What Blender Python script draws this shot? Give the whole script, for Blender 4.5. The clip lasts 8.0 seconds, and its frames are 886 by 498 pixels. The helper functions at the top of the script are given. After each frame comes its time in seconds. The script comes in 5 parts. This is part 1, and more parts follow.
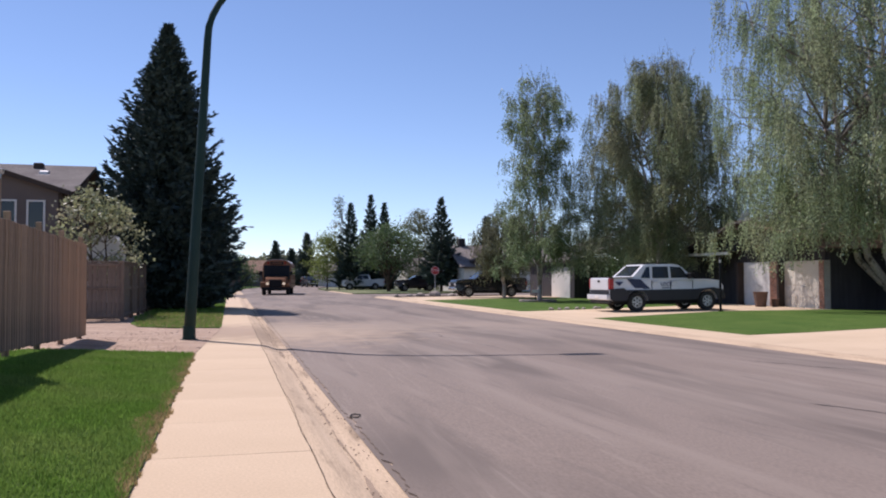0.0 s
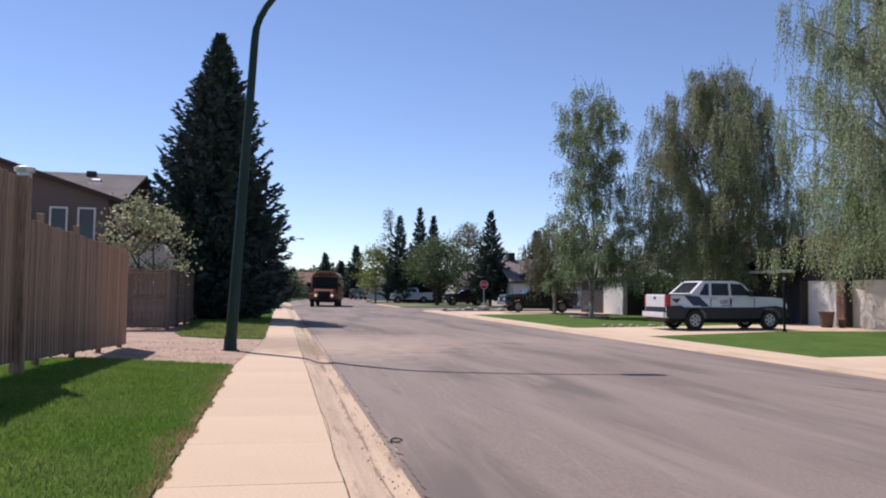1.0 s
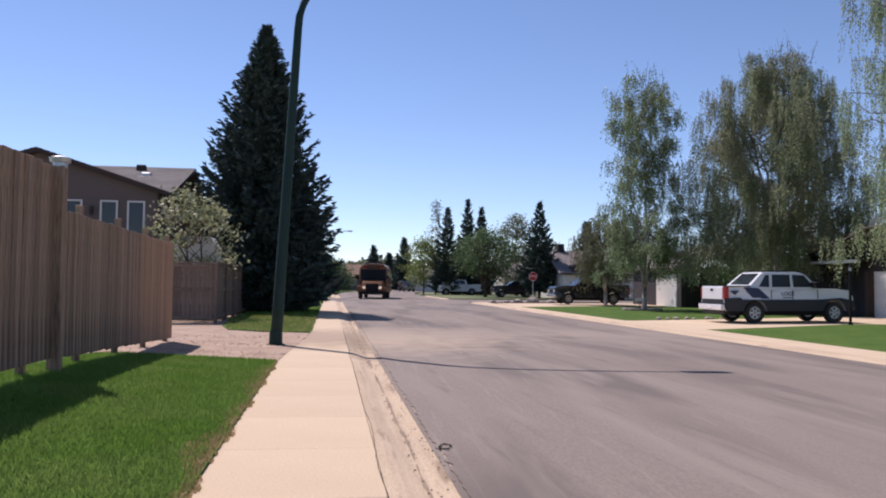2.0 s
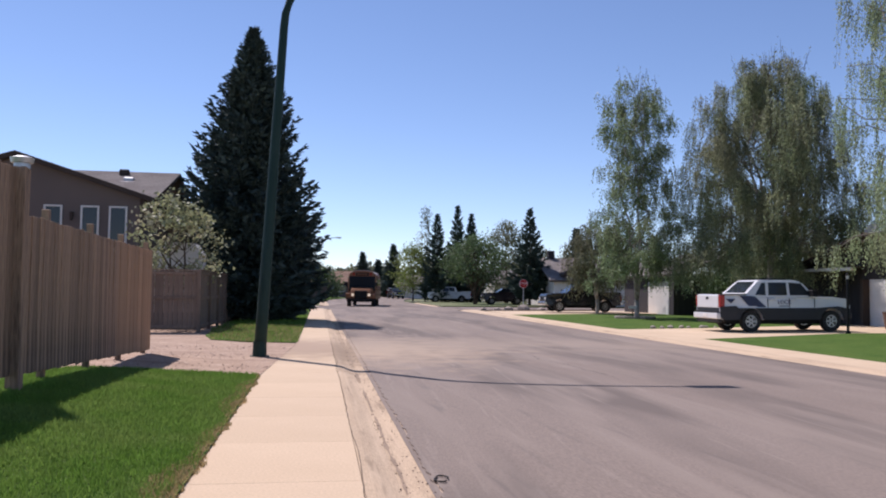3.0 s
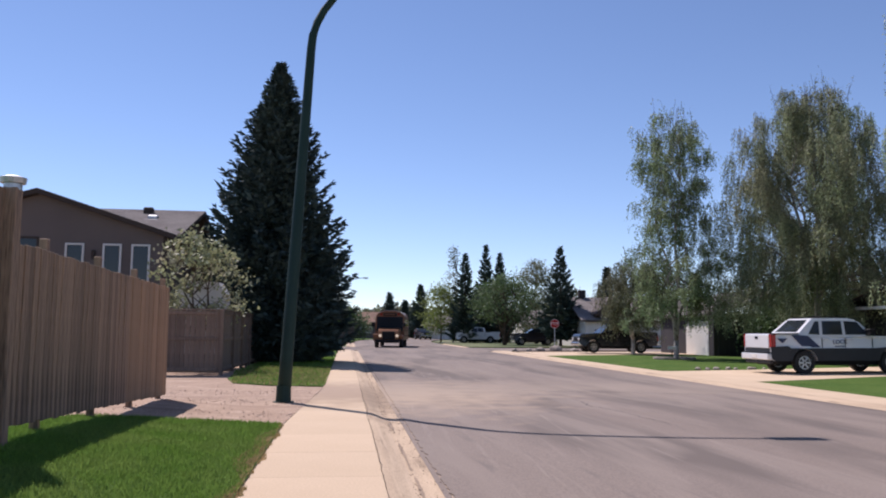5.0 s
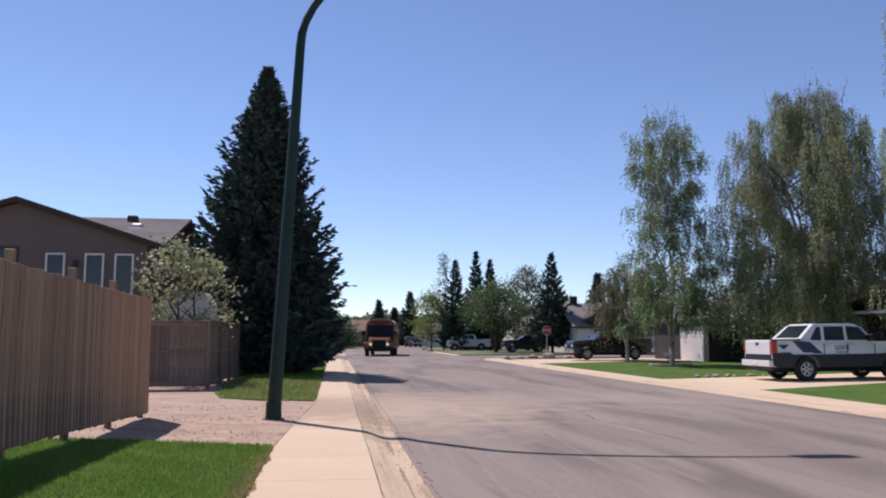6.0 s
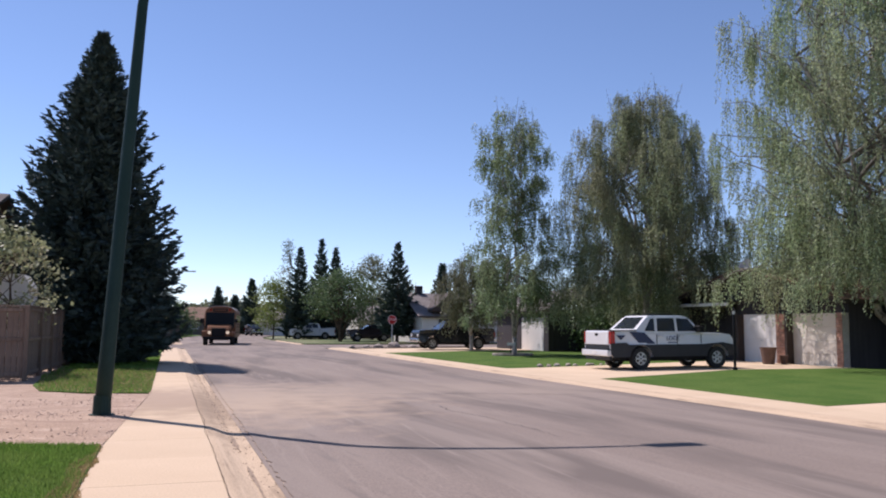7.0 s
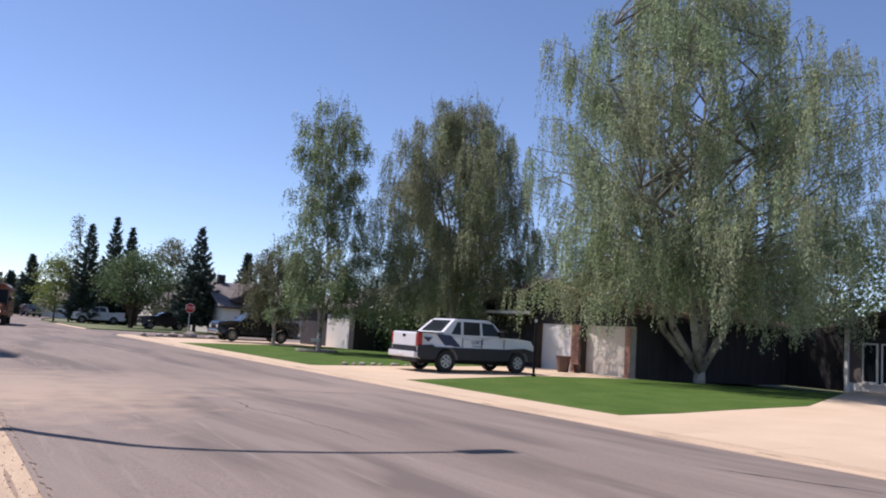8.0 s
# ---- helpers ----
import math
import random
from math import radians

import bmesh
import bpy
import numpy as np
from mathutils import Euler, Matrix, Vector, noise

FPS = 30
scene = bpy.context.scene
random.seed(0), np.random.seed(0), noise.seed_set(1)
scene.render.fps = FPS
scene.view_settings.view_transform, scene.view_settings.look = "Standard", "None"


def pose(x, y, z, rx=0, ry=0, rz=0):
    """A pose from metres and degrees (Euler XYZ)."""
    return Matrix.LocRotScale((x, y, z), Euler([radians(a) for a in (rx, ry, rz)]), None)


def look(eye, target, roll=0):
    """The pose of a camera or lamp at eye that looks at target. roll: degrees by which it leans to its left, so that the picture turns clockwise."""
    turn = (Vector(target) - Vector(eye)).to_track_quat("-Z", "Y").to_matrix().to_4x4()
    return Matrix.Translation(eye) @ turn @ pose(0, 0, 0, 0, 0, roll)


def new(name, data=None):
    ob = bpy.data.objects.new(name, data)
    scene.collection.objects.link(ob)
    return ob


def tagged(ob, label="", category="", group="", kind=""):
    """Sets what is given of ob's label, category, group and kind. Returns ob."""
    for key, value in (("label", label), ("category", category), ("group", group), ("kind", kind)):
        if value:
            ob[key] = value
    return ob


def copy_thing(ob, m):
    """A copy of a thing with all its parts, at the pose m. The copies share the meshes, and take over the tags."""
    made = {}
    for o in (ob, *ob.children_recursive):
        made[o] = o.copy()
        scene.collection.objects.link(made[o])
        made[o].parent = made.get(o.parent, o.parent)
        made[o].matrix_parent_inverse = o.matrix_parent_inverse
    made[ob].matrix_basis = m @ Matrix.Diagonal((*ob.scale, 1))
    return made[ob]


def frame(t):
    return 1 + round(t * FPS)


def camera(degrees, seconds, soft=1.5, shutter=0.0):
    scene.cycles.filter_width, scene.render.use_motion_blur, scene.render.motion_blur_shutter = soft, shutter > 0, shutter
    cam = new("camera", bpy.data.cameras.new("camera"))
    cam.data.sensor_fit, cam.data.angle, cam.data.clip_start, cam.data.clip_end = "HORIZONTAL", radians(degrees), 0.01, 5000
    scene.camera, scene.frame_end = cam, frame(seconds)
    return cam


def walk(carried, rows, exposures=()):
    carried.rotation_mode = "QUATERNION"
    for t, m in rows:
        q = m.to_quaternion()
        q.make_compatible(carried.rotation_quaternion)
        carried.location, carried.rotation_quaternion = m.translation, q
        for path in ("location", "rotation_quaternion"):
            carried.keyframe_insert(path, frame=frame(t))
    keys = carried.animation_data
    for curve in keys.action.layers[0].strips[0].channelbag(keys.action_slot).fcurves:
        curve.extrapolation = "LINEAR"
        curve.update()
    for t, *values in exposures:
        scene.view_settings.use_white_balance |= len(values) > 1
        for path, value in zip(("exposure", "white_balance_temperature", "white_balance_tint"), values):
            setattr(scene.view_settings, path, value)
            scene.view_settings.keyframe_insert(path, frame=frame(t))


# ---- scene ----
cam = camera(57.4, 8.0, soft=2.0)

PATH = [
    (0, (0.616, 0.812, 1.384), (1.125, 2.744, 1.456), -0.1),
    (0.5, (0.662, 1.214, 1.412), (1.182, 3.142, 1.531), 0.7),
    (1, (0.792, 1.632, 1.343), (1.183, 3.591, 1.45), 0.8),
    (1.5, (0.836, 1.81, 1.362), (1.154, 3.781, 1.467), 1.0),
    (1.7, (0.845, 1.983, 1.35), (1.127, 3.962, 1.436), 1.0),
    (2.8, (0.957, 2.782, 1.409), (1.236, 4.76, 1.494), 0.2),
    (3, (0.92, 2.933, 1.407), (1.221, 4.908, 1.509), 0.7),
    (3.5, (0.883, 3.263, 1.402), (1.215, 5.232, 1.501), -0.7),
    (4, (0.964, 3.571, 1.378), (1.226, 5.551, 1.494), -0.3),
    (4.5, (0.929, 3.892, 1.375), (1.167, 5.871, 1.53), 1.1),
    (4.7, (0.893, 4.031, 1.354), (1.136, 6.009, 1.53), 0.8),
    (5.8, (0.86, 4.87, 1.469), (1.076, 6.845, 1.695), -0.0),
    (6, (0.799, 5.02, 1.459), (1.062, 6.99, 1.677), 0.0),
    (6.5, (0.702, 5.326, 1.49), (1.162, 7.266, 1.656), -0.2),
    (7, (0.72, 5.598, 1.457), (1.355, 7.485, 1.65), 0.4),
    (7.5, (0.769, 5.928, 1.436), (1.564, 7.751, 1.656), 1.9),
    (8, (0.835, 6.303, 1.429), (1.893, 7.988, 1.633), 3.6),
]
walk(cam, [(t, look(eye, target, roll)) for t, eye, target, roll in PATH], exposures=[(0, 0.15, 6080, 22), (4, 0.17, 6080, 22), (6, 0.13, 6080, 22), (7, 0.25, 6080, 22), (8, 0.26, 6080, 22)])

# ---- light ----
SUN_DIR = Vector((-0.388, 0.586, 1.0)).normalized()
world = bpy.data.worlds.new("sky")
scene.world = world
world.use_nodes = True
sky = world.node_tree.nodes.new("ShaderNodeTexSky")
sky.sky_type = 'NISHITA'
sky.sun_disc = False
sky.sun_elevation = math.asin(SUN_DIR.z)
sky.altitude = 1300
sky.sun_rotation = math.atan2(SUN_DIR.x, SUN_DIR.y)
sky.air_density, sky.dust_density, sky.ozone_density = 0.9, 0.05, 1.7
world.node_tree.links.new(sky.outputs[0], world.node_tree.nodes["Background"].inputs[0])
world.node_tree.nodes["Background"].inputs[1].default_value = 0.117
sun = new("sun", bpy.data.lights.new("sun", 'SUN'))
sun.data.energy, sun.data.angle, sun.data.color = 4.9, radians(0.53), (1.0, 0.93, 0.84)
sun.matrix_world = look(SUN_DIR * 80, (0, 0, 0))


# ---- materials ----
def mat(name, a, b, big=0.6, fine=30.0, rough=0.8, bump=0.15, dist=0.01, metal=0.0, grain=0.35, stretch=(1, 1, 1),
        island=0.0, obrand=0.0, thin=0.0, spec=0.4, third=None, third_scale=2.0, third_at=0.62):
    """Two-scale noise paint: a to b by patches, grain in value, bump from the fine noise."""
    m = bpy.data.materials.new(name)
    m.use_nodes = True
    nt = m.node_tree
    n, l = nt.nodes, nt.links
    p = n["Principled BSDF"]
    tc = n.new("ShaderNodeTexCoord")
    mp = n.new("ShaderNodeMapping")
    mp.inputs["Scale"].default_value = stretch
    l.new(tc.outputs["Object"], mp.inputs[0])
    def noise_node(s, detail=4.0):
        t = n.new("ShaderNodeTexNoise")
        t.inputs["Scale"].default_value, t.inputs["Detail"].default_value = s, detail
        l.new(mp.outputs[0], t.inputs["Vector"])
        return t
    nb, nf = noise_node(big), noise_node(fine, 6.0)
    ramp = n.new("ShaderNodeMapRange")
    ramp.inputs[1].default_value, ramp.inputs[2].default_value = 0.35, 0.65
    l.new(nb.outputs[0], ramp.inputs[0])
    mix = n.new("ShaderNodeMix")
    mix.data_type = 'RGBA'
    mix.inputs[6].default_value, mix.inputs[7].default_value = (*a, 1), (*b, 1)
    l.new(ramp.outputs[0], mix.inputs[0])
    col = mix.outputs[2]
    if third:
        nt3 = noise_node(third_scale, 5.0)
        r3 = n.new("ShaderNodeMapRange")
        r3.inputs[1].default_value, r3.inputs[2].default_value = third_at, third_at + 0.1
        l.new(nt3.outputs[0], r3.inputs[0])
        m3 = n.new("ShaderNodeMix")
        m3.data_type = 'RGBA'
        m3.inputs[7].default_value = (*third, 1)
        l.new(r3.outputs[0], m3.inputs[0])
        l.new(col, m3.inputs[6])
        col = m3.outputs[2]
    hsv = n.new("ShaderNodeHueSaturation")
    gr = n.new("ShaderNodeMapRange")
    gr.inputs[1].default_value, gr.inputs[2].default_value = 0.25, 0.75
    gr.inputs[3].default_value, gr.inputs[4].default_value = 1 - grain, 1 + grain
    l.new(nf.outputs[0], gr.inputs[0])
    val = gr.outputs[0]
    if island or obrand:
        if island:
            src = n.new("ShaderNodeNewGeometry").outputs["Random Per Island"]
        else:
            src = n.new("ShaderNodeObjectInfo").outputs["Random"]
        k = island or obrand
        ir = n.new("ShaderNodeMapRange")
        ir.inputs[3].default_value, ir.inputs[4].default_value = 1 - k, 1 + k
        l.new(src, ir.inputs[0])
        mul = n.new("ShaderNodeMath")
        mul.operation = 'MULTIPLY'
        l.new(val, mul.inputs[0])
        l.new(ir.outputs[0], mul.inputs[1])
        val = mul.outputs[0]
    l.new(val, hsv.inputs["Value"])
    l.new(col, hsv.inputs["Color"])
    l.new(hsv.outputs[0], p.inputs["Base Color"])
    p.inputs["Roughness"].default_value, p.inputs["Metallic"].default_value = rough, metal
    p.inputs["Specular IOR Level"].default_value = spec
    if bump:
        bp = n.new("ShaderNodeBump")
        bp.inputs["Strength"].default_value, bp.inputs["Distance"].default_value = bump, dist
        l.new(nf.outputs[0], bp.inputs["Height"])
        l.new(bp.outputs[0], p.inputs["Normal"])
    if thin:
        tr = n.new("ShaderNodeBsdfTranslucent")
        l.new(hsv.outputs[0], tr.inputs[0])
        ms = n.new("ShaderNodeMixShader")
        ms.inputs[0].default_value = thin
        l.new(p.outputs[0], ms.inputs[1])
        l.new(tr.outputs[0], ms.inputs[2])
        l.new(ms.outputs[0], n["Material Output"].inputs[0])
    return m


def glass_mat(name, tint, rough=0.03, clear=0.0):
    """Window pane: dark glossy, or partly see-through."""
    m = bpy.data.materials.new(name)
    m.use_nodes = True
    n, l = m.node_tree.nodes, m.node_tree.links
    p = n["Principled BSDF"]
    p.inputs["Base Color"].default_value = (*tint, 1)
    p.inputs["Roughness"].default_value = rough
    p.inputs["IOR"].default_value = 1.5
    if clear:
        p.inputs["Transmission Weight"].default_value = clear
    return m



def stain(m, centre, radius, colour, strength=0.8, stretch=(1, 1), noise_scale=1.2):
    """A dusty patch with a ragged outline, laid over a material's colour round a place on the ground."""
    n, l = m.node_tree.nodes, m.node_tree.links
    p = n["Principled BSDF"]
    old = p.inputs["Base Color"].links[0].from_socket
    tc = n.new("ShaderNodeNewGeometry")
    mp = n.new("ShaderNodeMapping")
    mp.inputs["Scale"].default_value = (stretch[0] / radius, stretch[1] / radius, 0)
    mp.inputs["Location"].default_value = (-centre[0] * stretch[0] / radius, -centre[1] * stretch[1] / radius, 0)
    l.new(tc.outputs["Position"], mp.inputs[0])
    ln = n.new("ShaderNodeVectorMath")
    ln.operation = 'LENGTH'
    l.new(mp.outputs[0], ln.inputs[0])
    nz = n.new("ShaderNodeTexNoise")
    nz.inputs["Scale"].default_value, nz.inputs["Detail"].default_value = noise_scale, 7.0
    l.new(tc.outputs["Position"], nz.inputs["Vector"])
    ad = n.new("ShaderNodeMath")
    ad.operation = 'MULTIPLY_ADD'
    ad.inputs[1].default_value = 1.6
    l.new(nz.outputs[0], ad.inputs[0])
    l.new(ln.outputs["Value"], ad.inputs[2])
    mr = n.new("ShaderNodeMapRange")
    mr.inputs[1].default_value, mr.inputs[2].default_value = 1.0, 1.9
    mr.inputs[3].default_value, mr.inputs[4].default_value = strength, 0.0
    l.new(ad.outputs[0], mr.inputs[0])
    mx = n.new("ShaderNodeMix")
    mx.data_type = 'RGBA'
    mx.inputs[7].default_value = (*colour, 1)
    l.new(mr.outputs[0], mx.inputs[0])
    l.new(old, mx.inputs[6])
    l.new(mx.outputs[2], p.inputs["Base Color"])


def streaks(m, scale, turn, lo, hi, colour, strength, detail=3.0, warp=0.0):
    """Long worn streaks over a material's colour: noise drawn out along the road, turned by some degrees."""
    n, l = m.node_tree.nodes, m.node_tree.links
    p = n["Principled BSDF"]
    old = p.inputs["Base Color"].links[0].from_socket
    geo = n.new("ShaderNodeNewGeometry")
    rot = n.new("ShaderNodeVectorRotate")
    rot.rotation_type = 'Z_AXIS'
    rot.inputs["Angle"].default_value = radians(turn)
    l.new(geo.outputs["Position"], rot.inputs["Vector"])
    mp = n.new("ShaderNodeMapping")
    mp.inputs["Scale"].default_value = (scale[0], scale[1], 0)
    l.new(rot.outputs[0], mp.inputs[0])
    nz = n.new("ShaderNodeTexNoise")
    nz.inputs["Scale"].default_value, nz.inputs["Detail"].default_value = 1.0, detail
    nz.inputs["Distortion"].default_value = warp
    l.new(mp.outputs[0], nz.inputs["Vector"])
    mr = n.new("ShaderNodeMapRange")
    mr.inputs[1].default_value, mr.inputs[2].default_value = lo, hi
    mr.inputs[3].default_value, mr.inputs[4].default_value = 0.0, strength
    l.new(nz.outputs[0], mr.inputs[0])
    mx = n.new("ShaderNodeMix")
    mx.data_type = 'RGBA'
    mx.inputs[7].default_value = (*colour, 1)
    l.new(mr.outputs[0], mx.inputs[0])
    l.new(old, mx.inputs[6])
    l.new(mx.outputs[2], p.inputs["Base Color"])


M_GROUND = mat("dry_ground", (0.10, 0.13, 0.04), (0.16, 0.15, 0.07), 0.08, 3)
M_ASPHALT = mat("worn_asphalt", (0.200, 0.155, 0.124), (0.225, 0.178, 0.145), 0.22, 60, 0.9, 0.5, 0.004, grain=0.2, stretch=(1, 0.3, 1))
streaks(M_ASPHALT, (0.55, 0.10), 2, 0.46, 0.60, (0.134, 0.106, 0.087), 0.95, 4.0, 0.3)
streaks(M_ASPHALT, (1.3, 0.16), -3, 0.50, 0.68, (0.255, 0.204, 0.165), 0.75, 6.0, 0.8)
streaks(M_ASPHALT, (6.5, 0.34), 3, 0.60, 0.70, (0.30, 0.245, 0.20), 0.4, 6.0, 1.0)
streaks(M_ASPHALT, (5.0, 0.5), -4, 0.60, 0.74, (0.120, 0.098, 0.084), 0.5, 5.0, 0.8)
M_CONCRETE = mat("pinkish_concrete", (0.52, 0.39, 0.257), (0.58, 0.442, 0.298), 0.5, 45, 0.9, 0.3, 0.003, grain=0.12, obrand=0.02)
M_GUTTER = mat("stained_gutter", (0.51, 0.38, 0.252), (0.42, 0.31, 0.205), 1.6, 40, 0.9, 0.4, 0.004, grain=0.2,
               stretch=(2.6, 0.3, 1), third=(0.27, 0.195, 0.125), third_scale=2.6, third_at=0.60)
streaks(M_GUTTER, (14.0, 0.5), 0, 0.52, 0.66, (0.56, 0.42, 0.285), 0.6, 5.0, 0.5)
stain(M_ASPHALT, (2.3, 22.6), 2.8, (0.40, 0.30, 0.21), 0.9, (0.85, 0.55), 1.6)
stain(M_ASPHALT, (5.5, 24.6), 4.5, (0.30, 0.235, 0.18), 0.6, (0.55, 1.3), 0.8)
stain(M_CONCRETE, (0.9, 21.9), 2.6, (0.33, 0.235, 0.155), 0.95, (0.8, 0.9), 1.6)
stain(M_CONCRETE, (0.1, 23.4), 2.6, (0.36, 0.26, 0.18), 0.95, (0.8, 0.8), 2.2)
stain(M_GUTTER, (1.5, 21.8), 3.0, (0.26, 0.185, 0.12), 0.9, (0.8, 0.6), 2.5)
M_GRAVEL = mat("reddish_gravel", (0.42, 0.30, 0.215), (0.34, 0.235, 0.165), 1.2, 35, 0.95, 0.9, 0.02, grain=0.45,
               third=(0.5, 0.38, 0.29), third_scale=3)
streaks(M_GRAVEL, (0.25, 2.6), 0, 0.52, 0.66, (0.27, 0.18, 0.125), 0.7, 5.0, 0.5)
M_LAWN = mat("mown_lawn", (0.060, 0.112, 0.020), (0.088, 0.138, 0.029), 0.7, 40, 0.95, 0.9, 0.03, grain=0.5, spec=0.1)
M_BLADE = mat("grass_blade", (0.160, 0.280, 0.048), (0.22, 0.315, 0.075), 0.9, 5, 0.9, 0, grain=0.1, island=0.2, thin=0.4, spec=0.05)
M_DRY = mat("dry_grass_edge", (0.46, 0.34, 0.18), (0.34, 0.27, 0.12), 3, 25, 0.95, 0, grain=0.1, island=0.3, thin=0.4, spec=0.05)
M_FENCE = mat("cedar_boards", (0.315, 0.205, 0.13), (0.215, 0.143, 0.096), 0.8, 8, 0.85, 0.4, 0.004, grain=0.42,
              stretch=(9, 9, 0.7), obrand=0.26, third=(0.12, 0.08, 0.056), third_scale=1.4, third_at=0.56)
M_FENCE_NEW = mat("newer_cedar_boards", (0.40, 0.25, 0.145), (0.32, 0.20, 0.118), 0.8, 8, 0.85, 0.4, 0.004, grain=0.28, stretch=(9, 9, 0.7), obrand=0.14)
M_FENCE_OLD = mat("weathered_boards", (0.225, 0.155, 0.115), (0.165, 0.115, 0.088), 0.8, 8, 0.9, 0.35, 0.004, grain=0.3,
                  stretch=(9, 9, 0.7), obrand=0.15)
M_DARKFENCE = mat("dark_fence_boards", (0.11, 0.08, 0.07), (0.085, 0.062, 0.055), 0.8, 8, 0.9, 0.3, 0.004, grain=0.25, obrand=0.12)
M_POLE = mat("green_painted_steel", (0.016, 0.040, 0.034), (0.022, 0.048, 0.040), 2, 40, 0.6, 0.1, 0.001, grain=0.15, spec=0.2)
# Both needle colours are raised, the nearer one bluer, to stand in for haze.
M_SPRUCE = mat("spruce_needles", (0.042, 0.065, 0.058), (0.062, 0.090, 0.075), 0.5, 4, 0.75, 0, grain=0.15, island=0.22)
M_SPRUCE_FAR = mat("far_spruce_needles", (0.042, 0.068, 0.052), (0.060, 0.088, 0.066), 0.5, 4, 0.75, 0, grain=0.15, island=0.3)
M_BARK = mat("brown_bark", (0.12, 0.085, 0.06), (0.07, 0.05, 0.035), 3, 20, 0.95, 0.8, 0.02)
M_BIRCH = mat("pale_birch_bark", (0.42, 0.38, 0.32), (0.30, 0.26, 0.22), 2, 14, 0.9, 0.5, 0.01, third=(0.07, 0.05, 0.04), third_scale=4,
              third_at=0.58)
M_LIMB = mat("grey_brown_limb_bark", (0.24, 0.21, 0.18), (0.17, 0.145, 0.12), 2, 14, 0.9, 0.4, 0.01)
M_BIRCH_LEAF = mat("birch_leaves", (0.14, 0.20, 0.06), (0.18, 0.21, 0.085), 0.35, 4, 0.6, 0, grain=0.1, island=0.4, thin=0.5)
M_BIRCH_LEAF_B = mat("olive_birch_leaves", (0.31, 0.40, 0.205), (0.375, 0.41, 0.25), 0.35, 4, 0.5, 0, grain=0.1, island=0.36, thin=0.48)
M_OLIVE_LEAF = mat("olive_birch_catkins", (0.25, 0.31, 0.16), (0.31, 0.32, 0.195), 0.35, 4, 0.5, 0, grain=0.1, island=0.32, thin=0.5)
M_POPLAR_LEAF = mat("poplar_leaves", (0.185, 0.26, 0.12), (0.235, 0.28, 0.15), 0.4, 4, 0.45, 0, grain=0.1, island=0.4, thin=0.5)
M_GREEN_LEAF = mat("green_leaves", (0.088, 0.14, 0.052), (0.118, 0.165, 0.07), 0.4, 4, 0.6, 0, grain=0.1, island=0.4, thin=0.3)
M_LIME_LEAF = mat("fresh_lime_leaves", (0.17, 0.22, 0.05), (0.22, 0.25, 0.08), 0.4, 4, 0.6, 0, grain=0.1, island=0.3, thin=0.4)
M_GREY_LEAF = mat("greyish_leaves", (0.14, 0.16, 0.08), (0.18, 0.18, 0.11), 0.4, 4, 0.6, 0, grain=0.1, island=0.35, thin=0.35)
M_BUD_LEAF = mat("pale_bud_leaves", (0.27, 0.29, 0.15), (0.33, 0.33, 0.19), 0.4, 4, 0.6, 0, grain=0.1, island=0.3, thin=0.35)
M_BLOSSOM = mat("pale_blossom", (0.42, 0.40, 0.24), (0.48, 0.45, 0.30), 1, 5, 0.6, 0, grain=0.1, island=0.25, thin=0.3)
M_STUCCO = mat("grey_brown_stucco", (0.135, 0.11, 0.10), (0.155, 0.125, 0.112), 0.7, 60, 0.95, 0.5, 0.006, grain=0.15)
M_SHINGLE = mat("grey_brown_shingles", (0.25, 0.22, 0.20), (0.20, 0.17, 0.155), 0.8, 18, 0.95, 0.5, 0.01, grain=0.3)
M_SHINGLE_RED = mat("reddish_brown_shingles", (0.30, 0.19, 0.13), (0.24, 0.15, 0.105), 0.8, 18, 0.95, 0.5, 0.01, grain=0.3)
M_DARKWOOD = mat("dark_brown_trim", (0.045, 0.032, 0.026), (0.06, 0.042, 0.034), 1, 20, 0.8, 0.2, 0.003, grain=0.2)
M_DARKWALL = mat("dark_stained_siding", (0.030, 0.026, 0.028), (0.042, 0.036, 0.038), 1, 15, 0.85, 0.3, 0.004, grain=0.25, stretch=(6, 6, 0.6))
M_WHITE = mat("white_paint", (0.72, 0.70, 0.66), (0.66, 0.63, 0.59), 1, 30, 0.55, 0.05, 0.001, grain=0.05)
M_CREAM = mat("cream_door_paint", (0.66, 0.60, 0.50), (0.60, 0.54, 0.45), 1, 30, 0.6, 0.05, 0.001, grain=0.05)
M_BRICK = mat("brick_red", (0.36, 0.19, 0.13), (0.30, 0.15, 0.10), 6, 40, 0.9, 0.4, 0.004, grain=0.2, obrand=0.25)
M_MORTAR = mat("mortar", (0.42, 0.37, 0.32), (0.36, 0.31, 0.27), 3, 50, 0.95, 0.4, 0.003)
M_GLASS = glass_mat("dark_window_glass", (0.015, 0.018, 0.022))
M_METAL = mat("galvanised_metal", (0.55, 0.55, 0.55), (0.45, 0.45, 0.46), 3, 30, 0.4, 0.05, 0.001, metal=0.9, grain=0.1)


# ---- mesh helpers ----
def part(name, bm, material, parent=None, label="", smooth=False):
    """One bmesh as one mesh object, under a thing or a part."""
    me = bpy.data.meshes.new(name)
    bm.normal_update()
    bm.to_mesh(me)
    bm.free()
    for m in (material if isinstance(material, (list, tuple)) else [material]):
        me.materials.append(m)
    if smooth:
        me.polygons.foreach_set("use_smooth", [True] * len(me.polygons))
    ob = new(name, me)
    ob.parent = parent
    if label:
        tagged(ob, label)
    return ob


